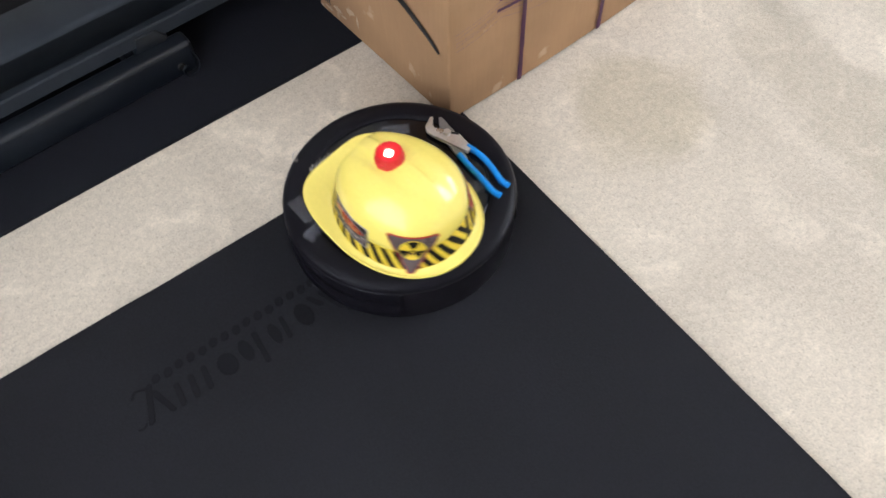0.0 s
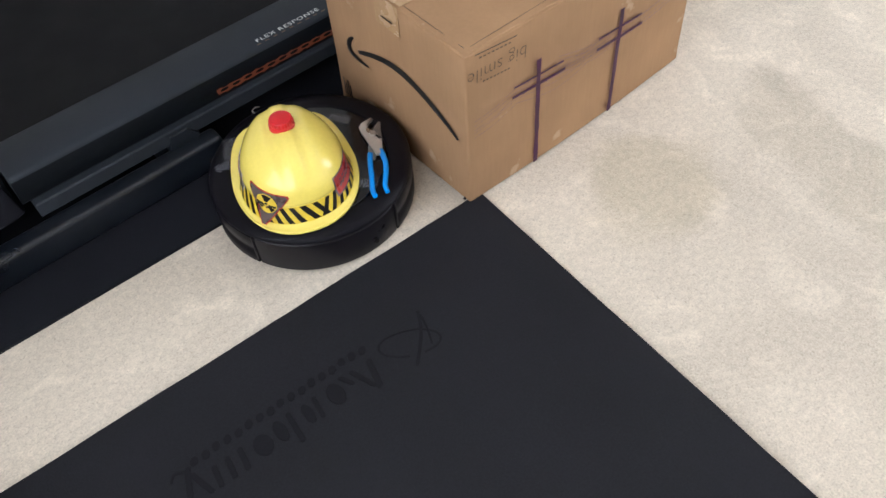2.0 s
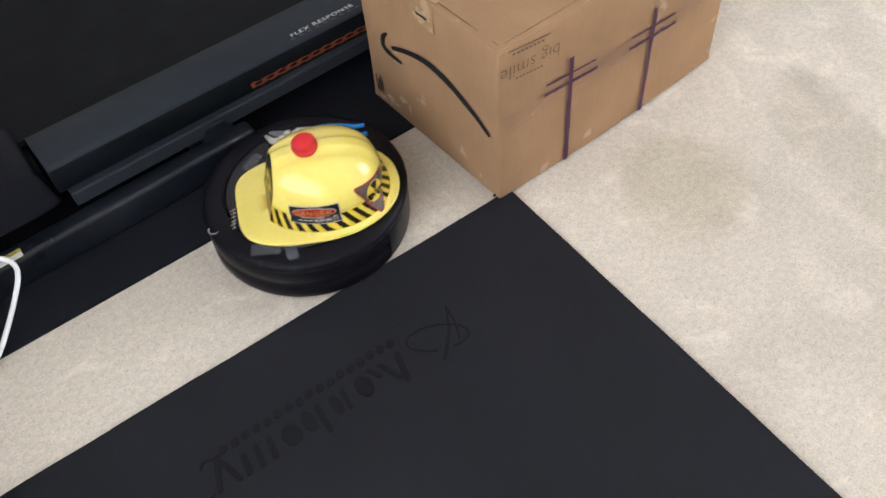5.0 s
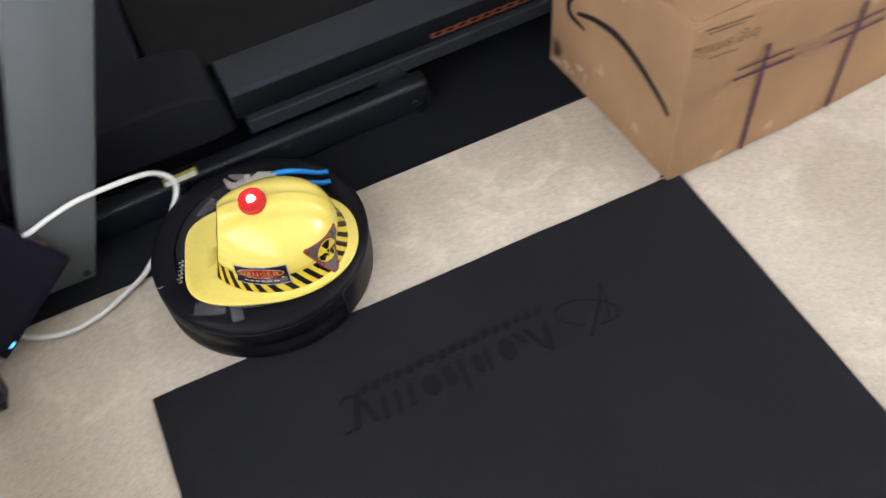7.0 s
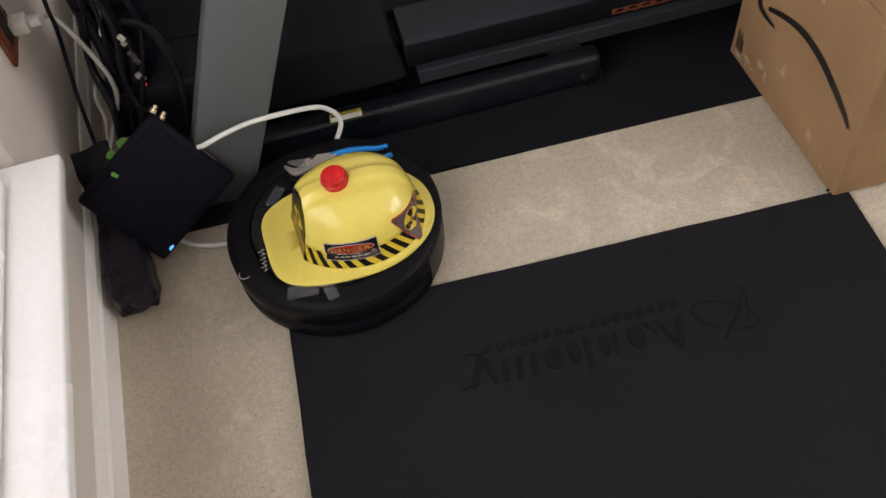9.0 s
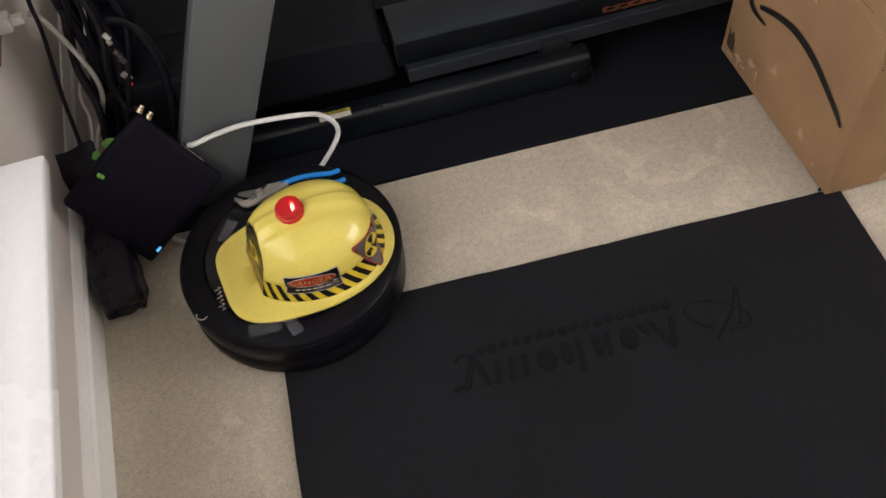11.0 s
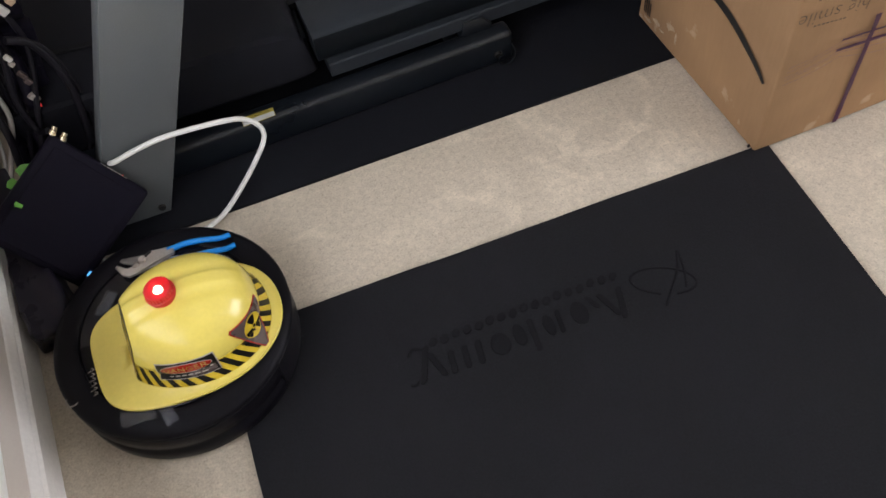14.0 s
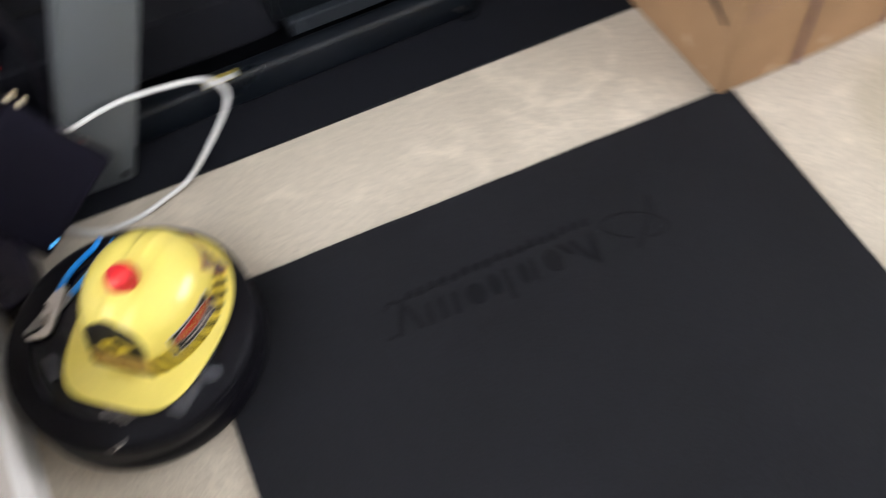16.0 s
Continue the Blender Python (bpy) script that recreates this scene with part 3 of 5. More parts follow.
# ---- treadmill ----
def treadmill():
    t = thing("treadmill", Matrix(), "black folding treadmill with grey upright and charcoal side rail", "treadmill")

    DECK = Matrix.Translation((-0.62, 0.379, 0)) @ Matrix.Rotation(radians(2.1), 4, "Z") @ Matrix.Translation((0.62, -0.3835, 0))

    def along(prof, x0, x1, tilt=0.0):
        """Extrudes a (y, z) profile along x; tilt lowers the far end, in degrees."""
        bm = bmesh.new()
        drop = math.tan(radians(tilt)) * (x1 - x0)
        a = [bm.verts.new(DECK @ Vector((x0, y, z))) for y, z in prof]
        b = [bm.verts.new(DECK @ Vector((x1, y, z - drop))) for y, z in prof]
        bm.faces.new(a)
        bm.faces.new(b[::-1])
        for i in range(len(prof)):
            j = (i + 1) % len(prof)
            bm.faces.new((a[i], a[j], b[j], b[i]))
        return bm

    # base bar on the mat, with a rounded end plate and bolt
    TURN = Matrix.Translation((-0.318, 0.346, 0)) @ Matrix.Rotation(radians(2.1), 4, "Z") @ Matrix.Translation((0.318, -0.350, 0))
    bar = bmesh.new()
    add_box(bar, (-1.02, 0.350, 0.006), (-0.2955, 0.388, 0.069), 0.0085, 4, TURN)
    part("base_bar", bar, frame_paint, t)
    bolt = bmesh.new()
    bmesh.ops.create_cone(bolt, cap_ends=True, segments=16, radius1=0.007, radius2=0.006, depth=0.004, matrix=Matrix.Translation((-0.326, 0.3430, 0.030)) @ Matrix.Rotation(radians(90), 4, "X"))
    part("bolt", bolt, black_print, t)
    part("cord_loop", add_tube(bmesh.new(), spline([(-0.300, 0.350, 0.048), (-0.296, 0.338, 0.030), (-0.306, 0.333, 0.014), (-0.322, 0.335, 0.013), (-0.326, 0.338, 0.026), (-0.316, 0.340, 0.030)], 6), 0.0017, 8), darker_plastic, t, "thin black cord loop at the bar end")
    br = bmesh.new()
    add_prism(br, [(-0.03, 0), (0.022, 0), (0.030, 0.012), (0.012, 0.034), (-0.022, 0.034)], 0.02, Matrix(((1, 0, 0, -0.353), (0, 0, 1, 0.372), (0, 1, 0, 0.064), (0, 0, 0, 1))), 0.003)
    part("bracket", br, frame_paint, t)
    part("cross_bar", boxed((-0.40, 0.389, 0.020), (-0.36, 1.05, 0.060), 0.006), frame_paint, t)
    part("base_bar", boxed((-1.02, 1.05, 0.006), (-0.318, 1.088, 0.069), 0.009, 3), frame_paint, t)

    # deck: side rails, lip, belt
    prof = [(0.3865, 0.108), (0.3835, 0.112), (0.3835, 0.158), (0.387, 0.1635), (0.393, 0.166), (0.472, 0.168), (0.4765, 0.165), (0.4765, 0.112)]
    part("side_rail", along(prof, -0.630, 0.62, 0.4), [rail_plastic, darker_plastic], t, "charcoal plastic foot rail")
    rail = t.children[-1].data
    # upright faces of the rail take a darker tone than its top
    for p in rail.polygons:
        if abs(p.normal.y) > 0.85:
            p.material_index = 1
    lip = [(0.3735, 0.0775), (0.371, 0.080), (0.371, 0.104), (0.3735, 0.107), (0.478, 0.107), (0.478, 0.0775)]
    part("rail_lip", along(lip, -0.616, 0.62, 0.0), rail_plastic, t)
    part("side_rail", along([(1.4745 - y, z) for y, z in prof], -0.634, 0.62, 0.4), rail_plastic, t)
    part("running_belt", along([(0.480, 0.120), (0.480, 0.161), (0.994, 0.161), (0.994, 0.120)], -0.724, 0.60, 0.4), belt_mat, t, "black running belt")

    # motor hood with a rounded shoulder, and the slot before the rail
    hood = [(0.381, 0.082), (0.3765, 0.090), (0.3768, 0.172), (0.379, 0.1815), (0.386, 0.1865), (0.41, 0.1885), (0.47, 0.196), (0.497, 0.201), (0.60, 0.214), (0.75, 0.220), (0.90, 0.214), (0.977, 0.204), (1.03, 0.196), (1.085, 0.1865), (1.092, 0.1815), (1.098, 0.150), (1.098, 0.082)]

    def shell(name, outline, xs, label=""):
        bm = bmesh.new()
        rings = []
        for x, k in xs:
            rings.append([bm.verts.new((x + (0.19 - z) * 0.10, 0.74 + (y - 0.74) * (1 - (1 - k) * 0.10), 0.082 + (z - 0.082) * k)) for y, z in outline])
        for a, b in zip(rings, rings[1:]):
            for i in range(len(outline)):
                j = (i + 1) % len(outline)
                bm.faces.new((a[i], a[j], b[j], b[i]))
        bm.faces.new(rings[0])
        bm.faces.new(rings[-1][::-1])
        return part(name, bm, hood_plastic, t, label, smooth=24)

    shell("motor_hood", hood, ((-1.125, 0.80), (-1.115, 0.94), (-1.09, 1.0), (-0.757, 1.0), (-0.747, 0.985), (-0.743, 0.95)), "black plastic motor hood")
    taper = ((-0.80, 1.002), (-0.735, 1.002), (-0.705, 0.985), (-0.682, 0.95), (-0.664, 0.89), (-0.652, 0.80), (-0.645, 0.68), (-0.642, 0.54))
    shell("hood_cheek", hood[:8] + [(0.497, 0.082)], taper)
    shell("hood_cheek", [(0.977, 0.082)] + hood[11:], taper)
    # raised dark strip stands in for the shade of the hood's recess
    slot = bmesh.new()
    add_box(slot, (-1.10, 0.479, 0.1955), (-0.94, 0.491, 0.2012), 0.001, 1, Matrix.Translation((-1.02, 0.485, 0)) @ Matrix.Rotation(radians(-5), 4, "Z") @ Matrix.Translation((1.02, -0.485, 0)))
    part("hood_slot", slot, belt_mat, t)
    part("front_roller_cover", boxed((-0.655, 0.40, 0.085), (-0.637, 0.478, 0.150), 0.003), darker_plastic, t)

    # grey upright, leaning over the deck
    bm = bmesh.new()
    lean = 0.393
    add_prism(bm, [(-1.054, 0.0), (-0.9377, 0.0), (-0.9377 + lean * 1.2, 1.2), (-1.054 + lean * 1.2, 1.2)], 0.070, Matrix(((1, 0, 0, 0), (0, 0, 1, 0.262), (0, 1, 0, 0.006), (0, 0, 0, 1))), 0.006)
    up = part("upright", bm, grey_paint, t, "grey painted metal upright")
    bm = bmesh.new()
    bmesh.ops.create_cone(bm, cap_ends=True, segments=16, radius1=0.0065, radius2=0.0055, depth=0.004, matrix=Matrix.Translation((-0.9475, 0.2605, 0.0245)) @ Matrix.Rotation(radians(90), 4, "X"))
    part("screw", bm, black_print, up)
    part("foot_block", boxed((-1.05, 0.3325, 0.006), (-0.955, 0.372, 0.09), 0.004), frame_paint, t)

    # writing and decals
    lab = part("caution_label", boxed((-0.782, 0.3525, 0.0688), (-0.726, 0.3715, 0.0696), 0, 1, TURN), label_yellow, t, "yellow and white caution label", smooth=0)
    part("label_text_area", boxed((-0.781, 0.3527, 0.0697), (-0.727, 0.3630, 0.0699), 0, 1, TURN), white_print, lab, smooth=0)
    bm = bmesh.new()
    add_text(bm, "CAUTION", 0.0056, lambda a, b, h: TURN @ Vector((-0.750 + a * 0.92, 0.3672 + b, 0.0698 + h)), 0.0)
    part("lettering", bm, black_print, lab, smooth=0)
    tri = bmesh.new()
    add_prism(tri, [(-0.780, 0.3640), (-0.772, 0.3640), (-0.776, 0.3705)], 0.0002, TURN @ Matrix.Translation((0, 0, 0.0697)))
    part("warning_sign", tri, black_print, lab, smooth=0)

    def on_top(a, b, lift):
        x = -0.096 + a
        return DECK @ Vector((x, 0.403 + b, 0.1664 + (0.403 + b - 0.393) * 0.0253 - math.tan(radians(0.4)) * (x + 0.634) + lift))

    bm = bmesh.new()
    add_text(bm, "FLEX RESPONSE", 0.0088, lambda a, b, h: on_top(a * 1.36, b, h), 0.0006, spread=1.12)
    part("rail_lettering", bm, white_print, t, "small white lettering", smooth=0)
    bm = bmesh.new()
    for k in range(9):
        add_ribbon(bm, [(-0.070 + 0.017 * k, -0.0095), (-0.062 + 0.017 * k, -0.0095)], [0.0025] * 2, 0.0006, on_top)
    part("rail_small_print", bm, faded_print, t, smooth=0)

    def on_side(a, b, lift):
        x = -0.265 + a
        return DECK @ Vector((x, 0.3835 - lift, 0.110 + b - math.tan(radians(0.4)) * (x + 0.634)))

    bm = bmesh.new()
    band = [(0.27 * i / 40, 0.0135 + 0.0012 * math.sin(i * 1.7)) for i in range(41)]
    add_ribbon(bm, band, [0.0115 + 0.0015 * math.sin(i * 2.3) for i in range(41)], 0.0006, on_side)
    decal = part("orange_decal", bm, orange_print, t, "faded orange decal strip", smooth=0)
    for k in range(11):
        bm = bmesh.new()
        bm.faces.new([bm.verts.new(on_side(0.014 + 0.0243 * k + x + 0.25 * y, 0.0145 + y, 0.0011)) for x, y in oval(0.0165, 0.0058, 18)])
        part("decal_gap", bm, darker_plastic, decal, smooth=0)


treadmill()


# ---- cardboard box ----
BOX = Matrix.Translation((-0.028, -0.008, 0)) @ Matrix.Rotation(radians(3.1), 4, "Z")
BX, BY, BZ = 0.533, 0.362, 0.324


def bulge(x):
    """How far the long face swells out."""
    return 0.0065 * math.sin(math.pi * min(max(x / BX, 0.0), 1.0))


def cardboard_box():
    t = thing("cardboard_box", BOX, "brown cardboard shipping box with purple marker drawing, on carpet", "box")
    bm = bmesh.new()
    add_box(bm, (0, 0, 0.004), (BX, BY, BZ - 0.004), 0.004, 3)
    bmesh.ops.subdivide_edges(bm, edges=[e for e in bm.edges if e.calc_length() > 0.1], cuts=10, use_grid_fill=True)
    for v in bm.verts:
        k = noise.noise(v.co * 7) * 0.0022
        if v.co.y < 0.01:
            v.co.y -= bulge(v.co.x)
        if 0.02 < v.co.z < BZ - 0.02:
            if v.co.y < 0.01:
                v.co.y += k + 0.001
            if v.co.x < 0.01:
                v.co.x += k + 0.001
    part("body", bm, card_mat, t, smooth=30)
    rng = random.Random(9)
    for lo, hi in (((0.0, 0.001, BZ - 0.0045), (BX, BY / 2 - 0.0015, BZ)), ((0.001, BY / 2 + 0.0015, BZ - 0.0045), (BX - 0.001, BY - 0.001, BZ))):
        bm = bmesh.new()
        add_box(bm, lo, hi, 0.0012, 1)
        bmesh.ops.subdivide_edges(bm, edges=[e for e in bm.edges if e.calc_length() > 0.1], cuts=14, use_grid_fill=True)
        for v in bm.verts:
            v.co.z += noise.noise(v.co * 11) * 0.0016
            if v.co.y < 0.02:
                v.co.y -= bulge(v.co.x)
        part("top_flap", bm, card_mat, t, smooth=40)
    bm = bmesh.new()
    add_box(bm, (0.003, BY / 2 - 0.032, BZ + 0.0012), (BX - 0.003, BY / 2 + 0.032, BZ + 0.0022))
    part("packing_tape", bm, tape_clear, t, "shiny brown packing tape", smooth=0)
    part("packing_tape", boxed((-0.0012, BY / 2 - 0.030, BZ - 0.055), (-0.0006, BY / 2 + 0.030, BZ + 0.0005)), tape_clear, t, smooth=0)

    # thin dark strips drawn along the flap's fold lines
    for lo, hi in (((0.010, 0.012, BZ - 0.001), (0.0111, BY - 0.05, BZ + 0.0004)), ((0.02, 0.0085, BZ - 0.001), (BX * 0.4, 0.0093, BZ + 0.0003))):
        part("crease", boxed(lo, hi), faded_print, t, smooth=0)

    def front(a, b, lift):
        return Vector((a, -0.0004 - bulge(a) - lift, b))

    def side(a, b, lift):
        return Vector((-0.0004 - lift, a, b))

    # curved printed arrow on the short side
    ctrl = [(0.022, 0.140), (0.046, 0.156), (0.0795, 0.172), (0.108, 0.184), (0.137, 0.192), (0.167, 0.1955), (0.198, 0.193), (0.236, 0.183), (0.278, 0.166)]
    pts = line2(ctrl, 6)
    ws = [0.002 + 0.0135 * math.sin(math.pi * min(1, (0.06 + 0.94 * i / (len(pts) - 1)) ** 0.75 * 0.86)) for i in range(len(pts))]
    bm = bmesh.new()
    add_ribbon(bm, pts, ws, 0.0012, side)
    head = line2([(0.287, 0.192), (0.302, 0.176), (0.304, 0.156), (0.285, 0.148), (0.252, 0.148)], 6)
    add_ribbon(bm, head, [0.004 + 0.008 * math.sin(math.pi * i / (len(head) - 1)) for i in range(len(head))], 0.0014, side)
    part("printed_arrow", bm, black_print, t, "black curved arrow print", smooth=0)
    bm = bmesh.new()
    add_ribbon(bm, [(0.166, 0.289), (0.194, 0.289)], [0.003, 0.003], 0.0025, side)
    for k in range(4):
        add_ribbon(bm, [(0.325 + 0.006 * k, 0.03), (0.325 + 0.006 * k, 0.06 + 0.01 * (k % 2))], [0.003, 0.003], 0.0014, side)
    tagged(part("printed_marks", bm, black_print, t, smooth=0), kind="stuff")

    bm = bmesh.new()
    add_text(bm, "big smile", 0.025, lambda a, b, h: front(0.061 + a * 0.93, 0.273 + b, h), 0.0012, turn=176.5, spread=1.02, bold=-0.0006)
    part("printed_words", bm, faded_print, t, "faded upside-down lettering", smooth=0)
    bm = bmesh.new()
    add_ribbon(bm, [(0.018, 0.3150), (0.099, 0.3075)], [0.0022, 0.0022], 0.0012, front)
    for k in range(8):
        add_ribbon(bm, [(0.026 + 0.008 * k, 0.3065 - 0.0007 * k), (0.031 + 0.008 * k, 0.306 - 0.0007 * k)], [0.003, 0.003], 0.0012, front)
        add_ribbon(bm, [(0.032 + 0.007 * k, 0.2585 - 0.0007 * k), (0.0365 + 0.007 * k, 0.258 - 0.0007 * k)], [0.003, 0.003], 0.0012, front)
    tagged(part("small_print", bm, faded_print, t, smooth=0), kind="stuff")

    # places where the surface paper is torn off, low on the short side
    for a, b, w, h in ((0.330, 0.020, 0.034, 0.010), (0.302, 0.034, 0.030, 0.014), (0.262, 0.056, 0.026, 0.022), (0.243, 0.044, 0.010, 0.030), (0.286, 0.028, 0.020, 0.006), (0.352, 0.012, 0.016, 0.008)):
        pts = [(a + w / 2 * math.cos(q) * rng.uniform(0.3, 1.15), b + h / 2 * math.sin(q) * rng.uniform(0.3, 1.2)) for q in np.linspace(0, 2 * math.pi, 30)[:-1]]
        bm = bmesh.new()
        bm.faces.new([bm.verts.new(side(x, y, 0.0006)) for x, y in pts])
        part("scuff", bm, torn_paper, t, "pale torn paper scuff", smooth=0)

    # marker drawing: two poles with cross-arms, and wires
    def stroke(bm, a, b, w, wob, mat_lift):
        n = 14
        pts = [(a[0] + (b[0] - a[0]) * i / n + rng.uniform(-wob, wob), a[1] + (b[1] - a[1]) * i / n + rng.uniform(-wob, wob)) for i in range(n + 1)]
        add_ribbon(bm, pts, [w * rng.uniform(0.85, 1.12) for _ in pts], mat_lift, front)

    for x, lean, z1, zb in ((0.147, -0.001, 0.236, (0.204, 0.185)), (0.332, 0.005, 0.230, (0.1935, 0.172))):
        bm = bmesh.new()
        stroke(bm, (x, 0.006), (x + lean, z1), 0.0095, 0.0004, 0.0018)
        xm = x + lean * 0.8
        for z, l, r, w in ((zb[0], 0.052, 0.055, 0.0042), (zb[1], 0.056, 0.060, 0.0062)):
            stroke(bm, (xm - l, z + 0.004), (xm + r, z - 0.003), w, 0.0004, 0.0022)
        part("drawn_pole", bm, purple_ink, t, "purple marker pole with cross-arms", smooth=0)
    bm = bmesh.new()
    for z0, z1, z2 in ((0.206, 0.215, 0.196), (0.197, 0.208, 0.190), (0.188, 0.190, 0.178), (0.182, 0.186, 0.172), (0.172, 0.180, 0.168)):
        for xa, xb, za, zb2, sag in ((0.012, 0.10, z0 - 0.02, z0, 0.004), (0.10, 0.29, z0, z2 + 0.004, 0.018), (0.19, 0.36, z1, z2, 0.014), (0.30, 0.515, z2, z2 + 0.012, 0.012)):
            pts = line2([(xa, za), ((xa + xb) / 2, (za + zb2) / 2 - sag * rng.uniform(0.4, 1.3)), (xb, zb2)], 7)
            add_ribbon(bm, pts, [0.0009] * len(pts), 0.0014, front)
    tagged(part("wire_drawing", bm, pale_ink, t, "thin purple marker wires", smooth=0), kind="stuff")


cardboard_box()


# ---- robot vacuum, hard hat, pliers ----
HAT_AT = Matrix.Translation((0.024, -0.027, 0.0885)) @ Matrix.Rotation(radians(4), 4, "Z")


def robot_vacuum():
    t = thing("robot_vacuum", Matrix(), "round black robot vacuum carrying a toy hard hat", "robot vacuum")
    part("body", lathe([(0, 0.012), (0.150, 0.012), (0.158, 0.016), (0.1635, 0.026), (0.1640, 0.064), (0.1635, 0.074), (0.160, 0.0765), (0, 0.0765)]), robot_gloss, t)
    bump = [(0.1600, 0.0065), (0.1675, 0.0080), (0.1697, 0.012), (0.1697, 0.034), (0.1676, 0.037), (0.1676, 0.046), (0.1698, 0.049), (0.1700, 0.066), (0.1690, 0.0725), (0.1655, 0.0745)]
    part("bumper", lathe(bump, 110, 44, 316, close=True), robot_matte, t, "matte black bumper")
    binp = [(0.1602, 0.0070), (0.1668, 0.0085), (0.1682, 0.028), (0.1682, 0.064), (0.1674, 0.0705), (0.1652, 0.072)]
    part("dust_bin", lathe(binp, 40, -42.5, 42.5, close=True), robot_grey, t, "glossy black dust bin")
    part("top_ring", lathe([(0.131, 0.0770), (0.131, 0.0868), (0.133, 0.0885), (0.138, 0.0892), (0.157, 0.0882), (0.1655, 0.0845), (0.1692, 0.0795), (0.1692, 0.0770)], 120, close=True), robot_matte, t)
    part("top_plate", lathe([(0.129, 0.0768), (0.129, 0.0868), (0.1275, 0.0880), (0.110, 0.0882), (0, 0.0882)], 96), robot_gloss, t, "glossy black top plate")
    # handle seams in the rear of the top
    for a in (43.3, -43.3):
        part("seam_cover", boxed((0.1655, -0.0022, 0.018), (0.1715, 0.0022, 0.0755), 0.001, 1, Matrix.Rotation(radians(a), 4, "Z")), robot_grey, t)
    # a silver arc mark and a row of plain pale marks
    bm = bmesh.new()
    arc = [(-0.1475 + 0.0085 * math.cos(q), -0.066 + 0.0085 * math.sin(q)) for q in np.linspace(2.6, 5.6, 10)]
    add_ribbon(bm, arc, [0.0016] * 10, 0.0896, lambda a, b, h: Vector((a, b, h)))
    part("arc_mark", bm, sign_pale, t, smooth=0)
    bm = bmesh.new()
    for k in range(6):
        y = -0.070 + 0.0075 * k
        add_ribbon(bm, line2([(-0.120 - 0.002 * (k % 2), y), (-0.113, y + 0.002), (-0.117, y + 0.005)], 4), [0.0013] * 9, 0.0891, lambda a, b, h: Vector((a, b, h)))
    part("pale_marks", bm, sign_pale, t, "row of small pale marks", smooth=0)
    return t


def power(c, e):
    return math.copysign(abs(c) ** e, c)


HX = 0.0115
LAMP_AT = (0, 0, 0.0070)


FACE_X, FACE_Z, FACE_LEAN = -0.0830, 0.0095, 0.27


def hat_base(p):
    """The crown's foot curve, by the angle from the rear."""
    c, s = math.cos(p), math.sin(p)
    return HX + (0.0925 if c > 0 else 0.0960) * power(c, 2 / 2.25), 0.0815 * power(s, 2 / 2.25) * (1 - 0.15 * max(0.0, -c))


def hat_rim(p):
    c, s = math.cos(p), math.sin(p)
    n = 2.15 + 2.0 * max(0.0, -c) ** 0.6
    return 0.0005 + (0.1305 if c > 0 else 0.1335) * power(c, 2 / n), 0.1025 * power(s, 2 / n) * (1 - 0.15 * max(0.0, -c))


BAND = 0.030


def hat_round(p, s):
    """A point of the whole round crown at angle p, s along its wall from the brim up: the taped band, then the dome."""
    bx, by = hat_base(p)
    if s <= BAND:
        k = 1.125 - 0.135 * s / BAND
        return Vector((HX + (bx - HX) * k, by * k, 0.0095 + s * 0.94))
    q = min((s - BAND) / 0.112, 1.0) * math.pi / 2
    front = max(0.0, -math.cos(p))
    k = math.cos(q) ** (0.78 - 0.34 * front)
    k = (k if k > 1e-6 else 0.0) * (1.022 + 0.012 * math.sin(2 * q))
    z = 0.0380 + 0.0710 * math.sin(q) ** (1.0 + 0.12 * front)
    x, y = HX + (bx - HX) * k, by * k
    top = math.sin(q)
    z += top * (0.0034 * math.exp(-((y / 0.0120) ** 6)) + 0.0011 * math.exp(-(((abs(y) - 0.034) / 0.010) ** 2)) - 0.0012 * math.exp(-(((abs(y) - 0.021) / 0.005) ** 2)))
    return Vector((x, y, z))


def hat_point(p, s):
    """The same, cut off by the flat front over the visor."""
    v = hat_round(p, s)
    v.x = max(v.x, FACE_X + FACE_LEAN * (v.z - FACE_Z))
    return v


def hat_normal(p, s):
    e = 1e-3
    a = hat_point(p + e, s) - hat_point(p - e, s)
    b = hat_point(p, min(s + e, 0.134)) - hat_point(p, max(s - e, 0))
    n = a.cross(b)
    return n.normalized() if n.length > 1e-12 else Vector((0, 0, 1))


def hat_wrap(pc, sc, roll=0.0, low=False):
    """Maps a flat sign (a to the viewer's right, b up) on to the crown about the angle pc and the height sc."""
    e = 1e-3
    pace = (hat_point(pc + e, sc) - hat_point(pc - e, sc)).length / (2 * e)
    c, s = math.cos(radians(roll)), math.sin(radians(roll))

    def put(a, b, lift):
        a, b = c * a - s * b, s * a + c * b
        p, q = pc + a / pace, sc + b
        if low:
            return hat_point(p, q) + hat_normal(p, q) * lift
        over = max(0.0, BAND + 0.002 - q) * 0.10
        return hat_point(p, q) + hat_normal(p, max(q, BAND + 0.004)) * (lift + over)

    return put


